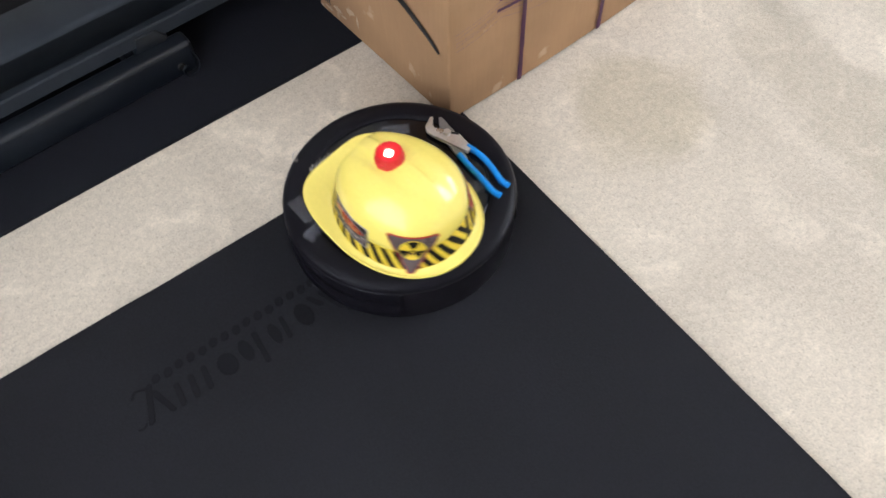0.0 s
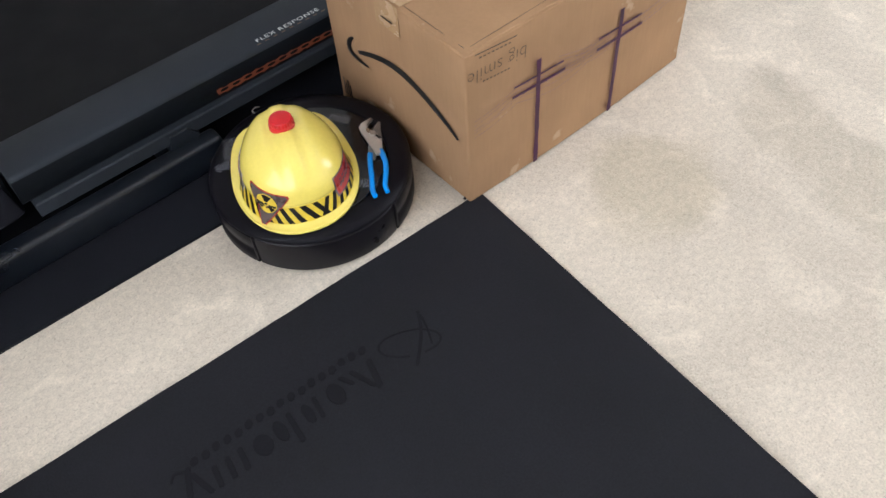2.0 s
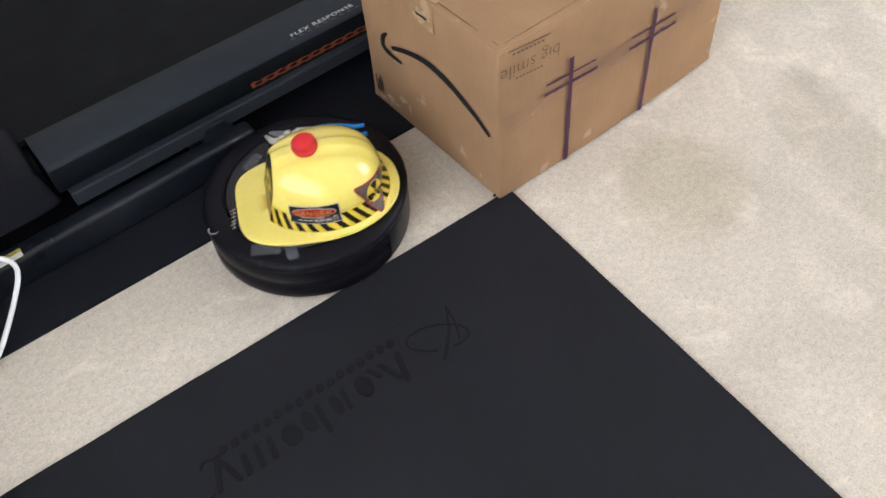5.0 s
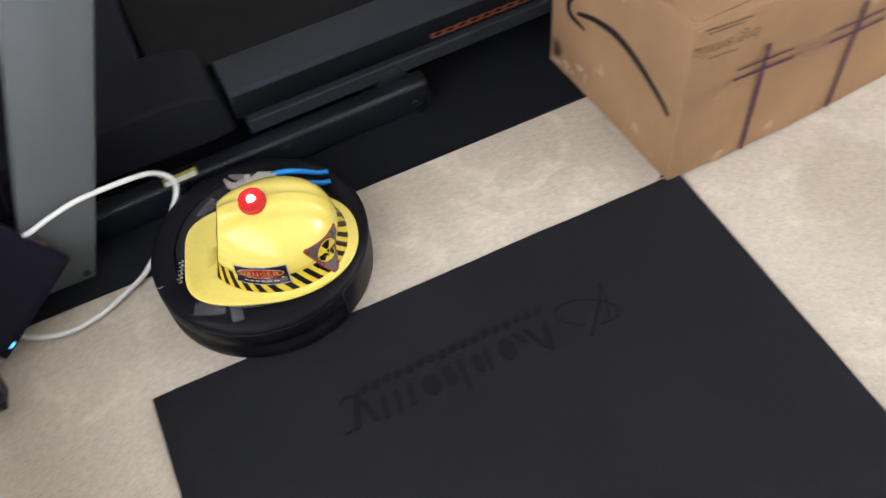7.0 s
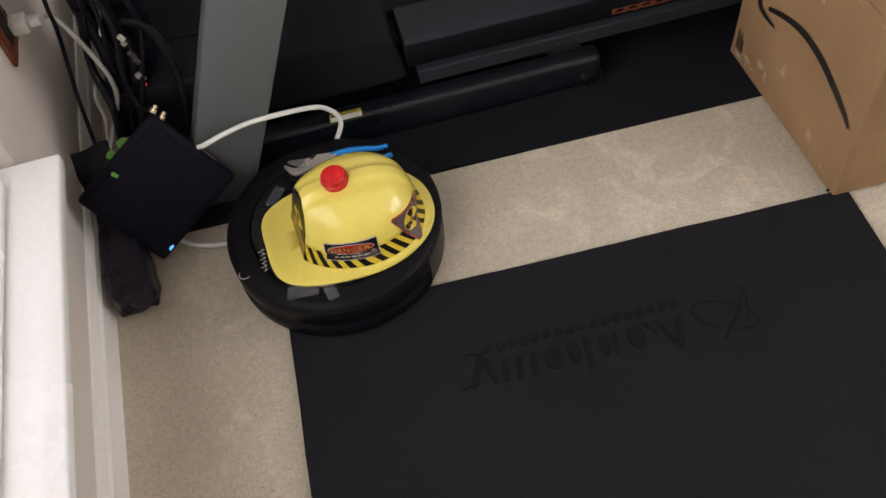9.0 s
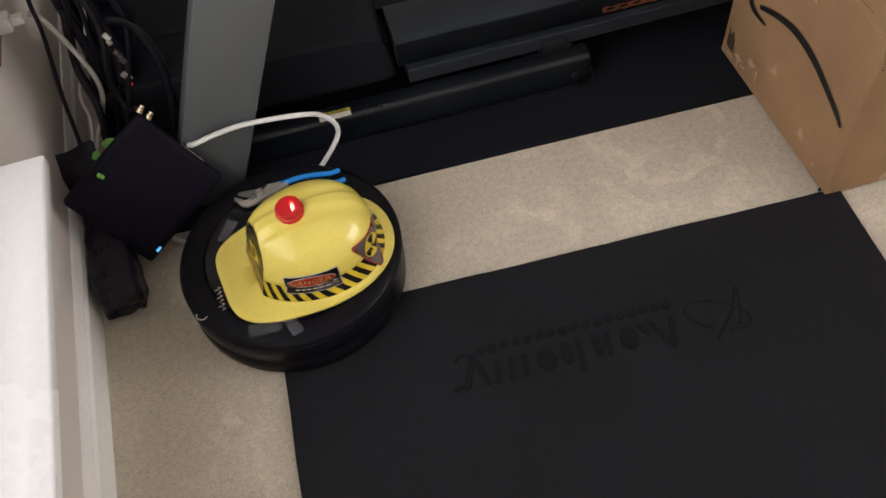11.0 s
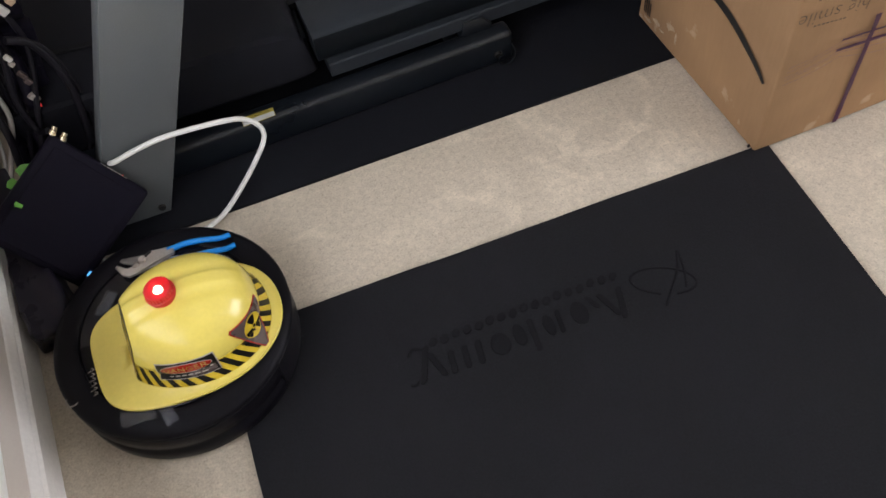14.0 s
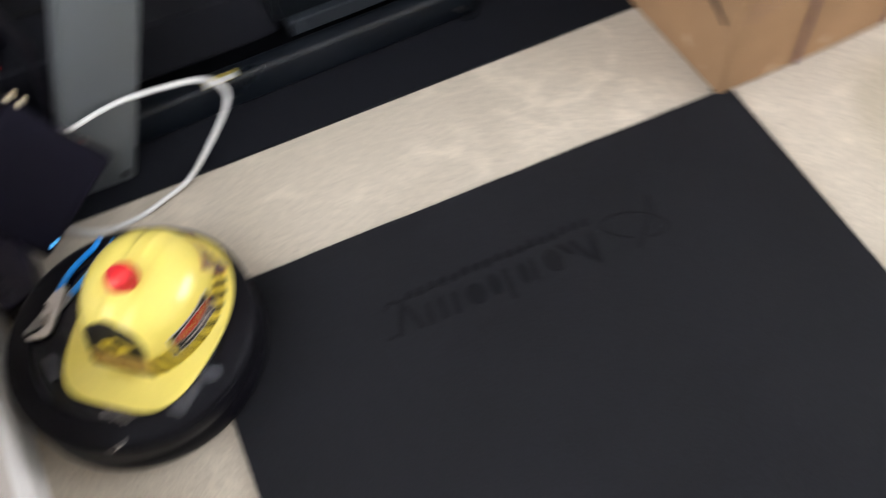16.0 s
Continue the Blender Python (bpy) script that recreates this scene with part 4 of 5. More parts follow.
def add_patch(bm, outline, lift, put, rings=4):
    """A sign of a given outline that lies close on the curved crown, with a thin edge."""
    n = len(outline)
    cx, cy = sum(p[0] for p in outline) / n, sum(p[1] for p in outline) / n
    loops = []
    for k in range(rings + 1):
        f = 1 - k / rings
        if f > 1e-6:
            loops.append([bm.verts.new(put(cx + (x - cx) * f, cy + (y - cy) * f, lift)) for x, y in outline])
    mid = bm.verts.new(put(cx, cy, lift))
    low = [bm.verts.new(put(x, y, 0.0001)) for x, y in outline]
    for a, b in zip([low] + loops, loops):
        for i in range(n):
            j = (i + 1) % n
            bm.faces.new((a[i], a[j], b[j], b[i]))
    for i in range(n):
        bm.faces.new((loops[-1][i], loops[-1][(i + 1) % n], mid))
    return bm


def dense(outline, step=0.004):
    out = []
    for (ax, ay), (bx, by) in zip(outline, outline[1:] + outline[:1]):
        n = max(1, int(math.hypot(bx - ax, by - ay) / step))
        out += [(ax + (bx - ax) * i / n, ay + (by - ay) * i / n) for i in range(n)]
    return out


def rounded_triangle(r, soft=0.12, up=-90):
    pts = []
    for k in range(3):
        a, b = radians(up + 120 * k), radians(up + 120 * (k + 1))
        p, q = (r * math.cos(a), r * math.sin(a)), (r * math.cos(b), r * math.sin(b))
        for f in (soft, 1 - soft):
            pts.append((p[0] + (q[0] - p[0]) * f, p[1] + (q[1] - p[1]) * f))
    return dense(pts, 0.004)


def hard_hat():
    t = thing("hard_hat", HAT_AT.copy(), "yellow toy hard hat with hazard tape and warning signs, taped on", "hard hat")
    n, m = 144, 30
    bm = bmesh.new()
    rows = []
    for j in range(m):
        s = BAND * j / 5 if j <= 5 else BAND + 0.112 * (1 - (1 - (j - 5) / (m - 5)) ** 1.15) * 1.0
        rows.append([bm.verts.new(hat_round(2 * math.pi * i / n, s)) for i in range(n)])
    tip = bm.verts.new(hat_round(0, BAND + 0.112))
    for a, b in zip(rows, rows[1:]):
        for i in range(n):
            bm.faces.new((a[i], a[(i + 1) % n], b[(i + 1) % n], b[i]))
    for i in range(n):
        bm.faces.new((rows[-1][i], rows[-1][(i + 1) % n], tip))
    cut = bmesh.ops.bisect_plane(bm, geom=bm.verts[:] + bm.edges[:] + bm.faces[:], plane_co=(FACE_X, 0, FACE_Z), plane_no=(-1, 0, FACE_LEAN), clear_outer=True)
    rim = sorted((v for v in cut["geom_cut"] if isinstance(v, bmesh.types.BMVert)), key=lambda v: math.atan2(v.co.z - FACE_Z + 0.001, v.co.y))
    bm.faces.new(rim)
    edge = [(v.co.y, v.co.z) for v in rim]
    part("crown", bm, hat_yellow, t, smooth=45)

    # brim and visor: a thin plate with a rolled edge
    bm = bmesh.new()
    prof = ((0.0, 0.0105), (0.35, 0.0088), (0.75, 0.0072), (0.93, 0.0078), (0.985, 0.0072), (1.0, 0.0050), (0.985, 0.0030), (0.90, 0.0030), (0.4, 0.0050), (-0.05, 0.0066))
    rings = []
    for i in range(n):
        p = 2 * math.pi * i / n
        a = hat_point(p, 0.0)
        rx, ry = hat_rim(p)
        up = 0.004 * max(0.0, -math.cos(p)) ** 2
        rings.append([bm.verts.new((a.x + (rx - a.x) * f, a.y + (ry - a.y) * f, z + up * f * (1 - 0.7 * (ry / 0.1) ** 2))) for f, z in prof])
    for i in range(n):
        a, b = rings[i], rings[(i + 1) % n]
        for k in range(len(prof)):
            l = (k + 1) % len(prof)
            bm.faces.new((a[k], a[l], b[l], b[k]))
    part("brim", bm, hat_yellow, t, smooth=60)

    # hazard tape round the band: yellow film with slanted black stripes meeting in a V at the back
    bm = bmesh.new()
    lo = [bm.verts.new(hat_point(2 * math.pi * i / n, 0.0015) + hat_normal(2 * math.pi * i / n, 0.01) * 0.0004) for i in range(n)]
    hi = [bm.verts.new(hat_point(2 * math.pi * i / n, BAND - 0.001) + hat_normal(2 * math.pi * i / n, 0.01) * 0.0004) for i in range(n)]
    for i in range(n):
        bm.faces.new((lo[i], lo[(i + 1) % n], hi[(i + 1) % n], hi[i]))
    tape = part("hazard_tape", bm, tape_yellow, t, "yellow and black striped hazard tape")
    apex, pitch, wide, slant = radians(12), 0.190, 0.098, 0.17
    for k in range(-16, 17):
        side = 1 if k >= 0 else -1
        p0 = apex + (k + 0.25 if k >= 0 else k + 0.75) * pitch
        bm = bmesh.new()
        cols = []
        for q in range(5):
            s = 0.0022 + (BAND - 0.0040) * q / 4
            sh = side * slant * (q / 4 - 0.5)
            cols.append([bm.verts.new(hat_point(p0 + sh + d * wide / 3, s) + hat_normal(p0 + sh, 0.01) * 0.0009) for d in range(4)])
        for a, b in zip(cols, cols[1:]):
            for d in range(3):
                bm.faces.new((a[d], a[d + 1], b[d + 1], b[d]))
        part("stripe", bm, tape_black, tape, smooth=45)

    # red beacon: see-through red lens; an added turning ball imitates the LED's blinking
    beacon = part("beacon", lathe([(0.0080, -0.004), (0.0202, -0.004), (0.0202, 0.0035), (0.0185, 0.0045), (0.0181, 0.0120), (0.0170, 0.0137), (0.0150, 0.0142), (0, 0.0145)], 56), lens_red, t, "red plastic flashing beacon")
    beacon.location = (-0.004, 0, 0.1105)
    beacon.rotation_euler = (0, radians(-3), 0)
    for k in range(24):
        a = radians(15 * k)
        part("rib", boxed((0.0179, -0.0008, 0.0048), (0.0186, 0.0008, 0.0118), 0, 1, Matrix.Rotation(a, 4, "Z")), beacon_red, beacon)
    # added cup that hides the glow while the cap faces down
    part("lamp_socket", lathe([(0.0172, 0.0105), (0.0172, 0.0120), (0.0098, 0.0120), (0.0094, 0.0068), (0.0066, 0.0030), (0, -0.0028), (0, -0.0034), (0.0090, -0.0034), (0.0100, 0.0095)], 40), beacon_red, beacon)
    # plain red ball with a glowing cap on one side
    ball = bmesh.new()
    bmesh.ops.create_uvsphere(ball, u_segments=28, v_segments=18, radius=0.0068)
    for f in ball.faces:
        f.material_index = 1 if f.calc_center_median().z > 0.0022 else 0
    lamp = part("turning_lamp", ball, [beacon_red, lamp_white], beacon, "added ball whose glowing cap turns to imitate blinking")
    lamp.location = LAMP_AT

    # warning sign with a red oval
    put = hat_wrap(radians(-104), 0.0355)
    sign = part("danger_sign", add_patch(bmesh.new(), dense([(-0.039, -0.0180), (0.039, -0.0180), (0.039, 0.0175), (-0.039, 0.0175)], 0.004), 0.0010, put, 5), sign_pale, t, "black danger sign with red oval")
    part("sign_face", add_patch(bmesh.new(), dense([(-0.0375, -0.0166), (0.0375, -0.0166), (0.0375, 0.0161), (-0.0375, 0.0161)], 0.004), 0.0014, put, 5), tape_black, sign)
    part("oval_rim", add_patch(bmesh.new(), oval(0.0660, 0.0195, 32, 0, 0.0045), 0.0018, put, 3), sign_pale, sign)
    part("oval", add_patch(bmesh.new(), oval(0.0635, 0.0172, 32, 0, 0.0045), 0.0022, put, 3), sign_red, sign)
    bm = bmesh.new()
    add_text(bm, "DANGER", 0.0088, lambda a, b, h: put(a, b + 0.0045, h), 0.0027, spread=1.15)
    part("lettering", bm, sign_tan, sign, smooth=0)
    part("pale_field", add_patch(bmesh.new(), dense([(0.004, -0.0150), (0.0345, -0.0150), (0.0345, -0.0055), (0.004, -0.0055)], 0.004), 0.0017, put, 2), sign_grey, sign)
    bm = bmesh.new()
    for k in range(6):
        add_ribbon(bm, [(-0.020 + 0.009 * k, -0.0070), (-0.0135 + 0.009 * k, -0.0070)], [0.0018] * 2, 0.0021, put)
        add_ribbon(bm, [(-0.024 + 0.0085 * k, -0.0115), (-0.0175 + 0.0085 * k, -0.0115)], [0.0018] * 2, 0.0021, put)
    part("small_print", bm, sign_pale, sign, smooth=0)

    # three-bladed sign, point down
    put = hat_wrap(radians(-41), 0.0370, roll=-8)
    sign = part("radiation_sign", add_patch(bmesh.new(), rounded_triangle(0.0450, 0.06), 0.0010, put, 6), sign_red, t, "grey triangular radiation sign")
    part("sign_face", add_patch(bmesh.new(), rounded_triangle(0.0415, 0.06), 0.0014, put, 6), sign_grey, sign)
    part("disc", add_patch(bmesh.new(), oval(0.036, 0.036, 32), 0.0018, put, 4), tape_yellow, sign)
    for k in range(3):
        a0 = radians(90 + 120 * k)
        pts = [(r * math.cos(a0 + d), r * math.sin(a0 + d)) for r, ds in ((0.0048, np.linspace(-0.52, 0.52, 4)), (0.0167, np.linspace(0.52, -0.52, 9))) for d in ds]
        part("blade", add_patch(bmesh.new(), pts, 0.0022, put, 3), tape_black, sign)
    part("hub", add_patch(bmesh.new(), oval(0.0050, 0.0050, 14), 0.0022, put, 2), tape_black, sign)

    # red sign on the far side
    put = hat_wrap(radians(56), 0.0345)
    sign = part("red_sign", add_patch(bmesh.new(), dense([(-0.033, -0.0185), (0.033, -0.0185), (0.033, 0.0185), (-0.033, 0.0185)], 0.004), 0.0010, put, 5), sign_grey, t, "dark red warning sign")
    part("sign_face", add_patch(bmesh.new(), dense([(-0.030, -0.016), (0.030, -0.016), (0.030, 0.016), (-0.030, 0.016)], 0.004), 0.0014, put, 5), sign_red, sign)
    bm = bmesh.new()
    for r in range(3):
        for k in range(5):
            add_ribbon(bm, [(-0.020 + 0.0085 * k, 0.0075 - 0.0075 * r), (-0.0140 + 0.0085 * k, 0.0075 - 0.0075 * r)], [0.0032] * 2, 0.0019, put)
    part("small_print", bm, sign_grey, sign, smooth=0)

    # dark arched sign on the flat front, with a yellow lozenge and rows of brown marks
    up, out = Vector((FACE_LEAN, 0, 1)).normalized(), Vector((-1, 0, FACE_LEAN)).normalized()

    def put(a, b, lift):
        return Vector((FACE_X, -a, FACE_Z)) + up * b + out * lift

    arch = [(-x * 0.965, 0.002 + max(0.0, (z - FACE_Z) * up.z + FACE_LEAN * (z - FACE_Z) * up.x - 0.002) * 0.955) for x, z in edge][::-1]
    sign = part("front_sign", add_patch(bmesh.new(), arch, 0.0008, put, 3), tape_black, t, "black arched front sign with yellow lozenge")
    part("sign_field", add_patch(bmesh.new(), dense([(-0.041, 0.004), (0.041, 0.004), (0.040, 0.032), (-0.040, 0.032)], 0.005), 0.0012, put, 2), sign_tan, sign)
    part("lozenge", add_patch(bmesh.new(), dense([(-0.026, 0.049), (0.0, 0.034), (0.026, 0.049), (0.0, 0.062)], 0.005), 0.0012, put, 2), tape_yellow, sign)
    part("lozenge_mark", add_patch(bmesh.new(), oval(0.016, 0.014, 14, 0.0, 0.0495), 0.0016, put, 2), tape_black, sign)
    bm = bmesh.new()
    for r, y in enumerate((0.010, 0.018, 0.026)):
        for k in range(9):
            x = -0.039 + 0.0088 * k + 0.001 * r
            add_ribbon(bm, line2([(x, y - 0.0026), (x + 0.003, y + 0.0028), (x + 0.006, y - 0.0026)], 3), [0.0024] * 7, 0.0016, put)
    part("small_print", bm, sign_brown, sign, smooth=0)

    # strips of tape that hold the brim on the top plate
    for x, y, turn, w, l, mt in ((-0.060, -0.104, -80, 0.017, 0.034, duct_tape), (-0.098, -0.090, -8, 0.022, 0.046, film_tape), (-0.098, 0.102, 50, 0.018, 0.040, duct_tape), (0.062, 0.102, 70, 0.020, 0.042, duct_tape)):
        bm = bmesh.new()
        add_box(bm, (-l / 2, -w / 2, 0.0006), (l / 2, w / 2, 0.0014), 0.0003, 1)
        bmesh.ops.subdivide_edges(bm, edges=bm.edges[:], cuts=6, use_grid_fill=True)
        for v in bm.verts:
            v.co.z += 0.0013 * (1 + noise.noise(v.co * 110 + Vector((x, y, 0)) * 9))
        part("tape_strip", bm, mt, t, "grey adhesive tape strip").matrix_local = pose(x, y, 0.0, 0, 0, turn)
    return t, lamp


def pliers():
    t = thing("pliers", Matrix.Translation((0, 0, 0.0885)), "slip-joint pliers with blue grips on the vacuum", "pliers")

    def lever(name, pts, depth, z, mt, label=""):
        bm = bmesh.new()
        add_prism(bm, pts, depth, Matrix.Translation((0, 0, z)), 0.0016)
        return part(name, bm, mt, t, label)

    # lower lever with the curved jaw, upper lever with the straight one
    lever("jaw", [(0.030, 0.1190), (0.018, 0.1225), (-0.004, 0.1265), (-0.018, 0.1205), (-0.030, 0.1140), (-0.036, 0.1060), (-0.043, 0.1075), (-0.0545, 0.1215), (-0.0575, 0.1180), (-0.050, 0.1010), (-0.041, 0.0945), (-0.024, 0.0960), (-0.011, 0.1020), (0.010, 0.1075), (0.029, 0.1090)], 0.006, 0.004, steel, "bare steel jaw")
    lever("jaw", [(0.034, 0.1060), (0.014, 0.1120), (-0.002, 0.1230), (-0.018, 0.1290), (-0.034, 0.1290), (-0.048, 0.1340), (-0.051, 0.1300), (-0.043, 0.1225), (-0.034, 0.1170), (-0.020, 0.1100), (-0.002, 0.1020), (0.014, 0.0985), (0.033, 0.0975)], 0.0045, -0.0004, dark_steel)
    bm = bmesh.new()
    bmesh.ops.create_cone(bm, cap_ends=True, segments=20, radius1=0.0062, radius2=0.0050, depth=0.004, matrix=Matrix.Translation((-0.017, 0.1140, 0.0118)))
    part("pivot_bolt", bm, steel, t)
    # flat black strip laid on the jaw to draw its slot
    part("slot", boxed((-0.012, -0.0022, 0.0101), (0.012, 0.0022, 0.0104), 0, 1, pose(-0.013, 0.1185, 0, 0, 0, 32)), black_print, t, smooth=0)
    g1 = spline([(0.020, 0.1190, 0.006), (0.045, 0.1205, 0.006), (0.066, 0.1175, 0.006), (0.084, 0.1125, 0.006), (0.098, 0.1085, 0.006), (0.113, 0.1090, 0.006)], 5)
    g2 = spline([(0.022, 0.1000, 0.0052), (0.046, 0.0955, 0.0052), (0.068, 0.0925, 0.0052), (0.086, 0.0895, 0.0052), (0.102, 0.0870, 0.0052), (0.116, 0.0885, 0.0052)], 5)
    for g in (g1, g2):
        bm = bmesh.new()
        add_tube(bm, g, 0.0047, 12, 0.0040)
        part("grip", bm, grip_blue, t, "blue dipped grip")
    return t


vacuum, (hat, lamp), tool = robot_vacuum(), hard_hat(), pliers()


# ---- cables and boxes in the corner ----
def cable(name, pts, r, mt, label, parent=None):
    bm = bmesh.new()
    add_tube(bm, spline(pts, 9), r, 10)
    return tagged(part(name, bm, mt, parent), label, "cable") if parent is None else part(name, bm, mt, parent)


def corner():
    # modem leaning in the corner
    a, b, c = Vector((-1.0888, 0.1463, 0.0330)), Vector((-0.9442, 0.2251, 0.1050)), Vector((-1.0205, 0.2821, 0.2350))
    ex = (b - a).normalized()
    ez = (c - b)
    ez = (ez - ex * ez.dot(ex)).normalized()
    ey = ez.cross(ex)
    m = Matrix(((ex.x, ey.x, ez.x, a.x), (ex.y, ey.y, ez.y, a.y), (ex.z, ey.z, ez.z, a.z), (0, 0, 0, 1)))
    mo = thing("modem", m, "black plastic modem leaning in the cable corner", "modem")
    w, h = (b - a).length, 0.162
    part("case", boxed((0, 0.0, 0), (w, 0.022, h), 0.007, 3), modem_black, mo)
    part("edge_trim", boxed((w + 0.0002, 0.0035, 0.040), (w + 0.0010, 0.0050, 0.085), 0.0002, 1), steel, mo, "thin silver edge line")
    part("panel", boxed((0.012, -0.0012, 0.012), (w - 0.012, 0.0004, h - 0.012), 0.001, 1), modem_black, mo)
    part("power_light", boxed((0.022, -0.0030, 0.0045), (0.031, -0.0004, 0.0085), 0.0008, 1), blue_led, mo, "small blue light")
    part("status_light", boxed((w + 0.0004, 0.009, 0.045), (w + 0.0012, 0.0115, 0.0475), 0.0003, 1), red_led, mo, "tiny red light")
    for z in (0.164, 0.148):
        bm = lathe([(0, 0), (0.0055, 0), (0.0055, 0.007), (0.0042, 0.008), (0.0042, 0.013), (0, 0.013)], 18)
        p = part("coax_connector", bm, gold_metal, mo, "brass coax connector")
        p.matrix_local = pose(w - 0.001, 0.010, z - 0.004, 0, 78, 0)

    # power brick wrapped in black film, lying along the baseboard
    bm = bmesh.new()
    add_box(bm, (-0.033, -0.112, -0.028), (0.033, 0.108, 0.028), 0.008, 2)
    bmesh.ops.subdivide_edges(bm, edges=[e for e in bm.edges if e.calc_length() > 0.02], cuts=9, use_grid_fill=True)
    for v in bm.verts:
        f = (v.co.y + 0.105) / 0.21
        v.co.x *= 1.0 + 0.25 * max(0, f - 0.8)
        v.co += Vector((noise.noise(v.co * 46), noise.noise(v.co * 46 + Vector((5, 1, 2))), noise.noise(v.co * 30 + Vector((1, 7, 3))))) * 0.0070
    ob = part("power_adapter", bm, bag_black, None, smooth=60)
    ob.matrix_world = pose(-1.144, 0.180, 0.052, 6, -6, 6)
    bm = bmesh.new()
    add_box(bm, (-0.030, 0.0, 0.0), (0.028, 0.085, 0.003), 0.0008, 1)
    bmesh.ops.subdivide_edges(bm, edges=[e for e in bm.edges if e.calc_length() > 0.02], cuts=8, use_grid_fill=True)
    for v in bm.verts:
        f = v.co.y / 0.085
        v.co.x *= 1 + 0.25 * f
        v.co.z += 0.010 * noise.noise(v.co * 38) + 0.03 * f * f
    part("film_flap", bm, bag_black, ob, smooth=60).matrix_local = pose(-0.004, 0.088, 0.020, 6, 0, 4)
    tagged(ob, "black power adapter wrapped in crinkled plastic film", "power adapter")

    # power strip standing in the corner with plugs in it
    st = thing("power_strip", pose(-1.098, 0.462, 0.0, -3, 9, 8), "black power strip standing upright with plugs", "power strip")
    part("case", boxed((-0.026, -0.020, 0.0), (0.026, 0.020, 0.40), 0.005, 3), cord_black, st)
    for k in range(5):
        part("plug", boxed((-0.019, -0.052, 0.05 + 0.068 * k), (0.026 + 0.006 * (k % 2), -0.0205, 0.095 + 0.068 * k), 0.005, 2), modem_black, st)
    # pale plug tips and stickers along the strip's edge
    back = st.matrix_world.inverted()
    for x, z, w1, h1, mt in ((-1.058, 0.289, 0.008, 0.012, plug_white), (-1.058, 0.278, 0.008, 0.008, sign_pale), (-1.054, 0.254, 0.008, 0.016, sign_grey), (-1.052, 0.240, 0.009, 0.012, sign_grey), (-1.058, 0.208, 0.010, 0.018, sign_pale), (-1.078, 0.176, 0.010, 0.022, sign_grey), (-1.028, 0.367, 0.012, 0.018, plug_white), (-1.012, 0.377, 0.010, 0.012, torn_paper)):
        part("tag", boxed((x - w1 / 2, 0.385, z - h1 / 2), (x + w1 / 2, 0.391, z + h1 / 2), 0.0012, 2, back @ pose(x, 0.388, z, 0, -24, 8) @ pose(-x, -0.388, -z)), mt, st, "small pale plug tip")
    part("indicator", boxed((-1.058, 0.383, 0.191), (-1.054, 0.387, 0.195), 0, 1, back), red_led, st, "tiny red light")

    # green tags on the cords
    for x, y, z, s, turn in ((-1.0920, 0.2660, 0.184, 0.019, 20), (-1.1120, 0.2530, 0.180, 0.016, 65), (-1.1130, 0.2180, 0.176, 0.008, 80)):
        bm = bmesh.new()
        add_prism(bm, [(-s * 0.5, -s * 0.7), (s * 0.35, -s * 0.85), (s * 0.55, s * 0.5), (0, s * 0.75), (-s * 0.6, s * 0.6)], 0.001, Matrix())
        ob = part("cable_tag", bm, tag_green, None, smooth=0)
        ob.matrix_world = pose(x, y, z, 50, 0, turn)
        tagged(ob, "bright green paper tag on a cord", "tag", "cord tags")

    # wooden outlet plate on the wall with a plug
    ou = thing("outlet", WALL @ pose(-0.0115, 0.378, 0.375), "red-brown wooden outlet plate on the wall", "outlet")
    part("plate", boxed((0, -0.040, -0.060), (0.007, 0.040, 0.060), 0.003, 2), wood_plate, ou)
    part("socket", boxed((0.0072, -0.016, -0.040), (0.0095, 0.016, 0.040), 0.001, 1), cord_black, ou)
    pl = thing("wall_plug", WALL @ pose(-0.002, 0.392, 0.348), "off-white plug in the wall outlet", "plug")
    part("plug_body", boxed((0, -0.013, -0.012), (0.026, 0.013, 0.012), 0.004, 2), plug_white, pl)
    part("strain_relief", boxed((0.0262, -0.007, -0.007), (0.044, 0.007, 0.007), 0.003, 2), plug_white, pl)

    cable("grey_cable", [(-1.152, 0.404, 0.345), (-1.139, 0.405, 0.335), (-1.118, 0.395, 0.285), (-1.102, 0.384, 0.22), (-1.109, 0.375, 0.175), (-1.138, 0.342, 0.125), (-1.160, 0.297, 0.083), (-1.158, 0.275, 0.07)], 0.0042, cord_grey, "grey power cord hanging from the outlet")
    cable("black_cable", [(-1.116, 0.352, 0.43), (-1.130, 0.372, 0.38), (-1.150, 0.412, 0.30), (-1.164, 0.387, 0.20), (-1.166, 0.352, 0.13), (-1.163, 0.300, 0.085), (-1.155, 0.280, 0.07)], 0.0034, cord_black, "thin black cord hanging down the wall")
    cable("white_cable", [(-1.072, 0.415, 0.37), (-1.086, 0.420, 0.30), (-1.120, 0.425, 0.225), (-1.152, 0.424, 0.16), (-1.150, 0.400, 0.12), (-1.163, 0.330, 0.07), (-1.16, 0.31, 0.03), (-1.10, 0.36, 0.006)], 0.0030, cord_white, "thin white cord behind the black cords")
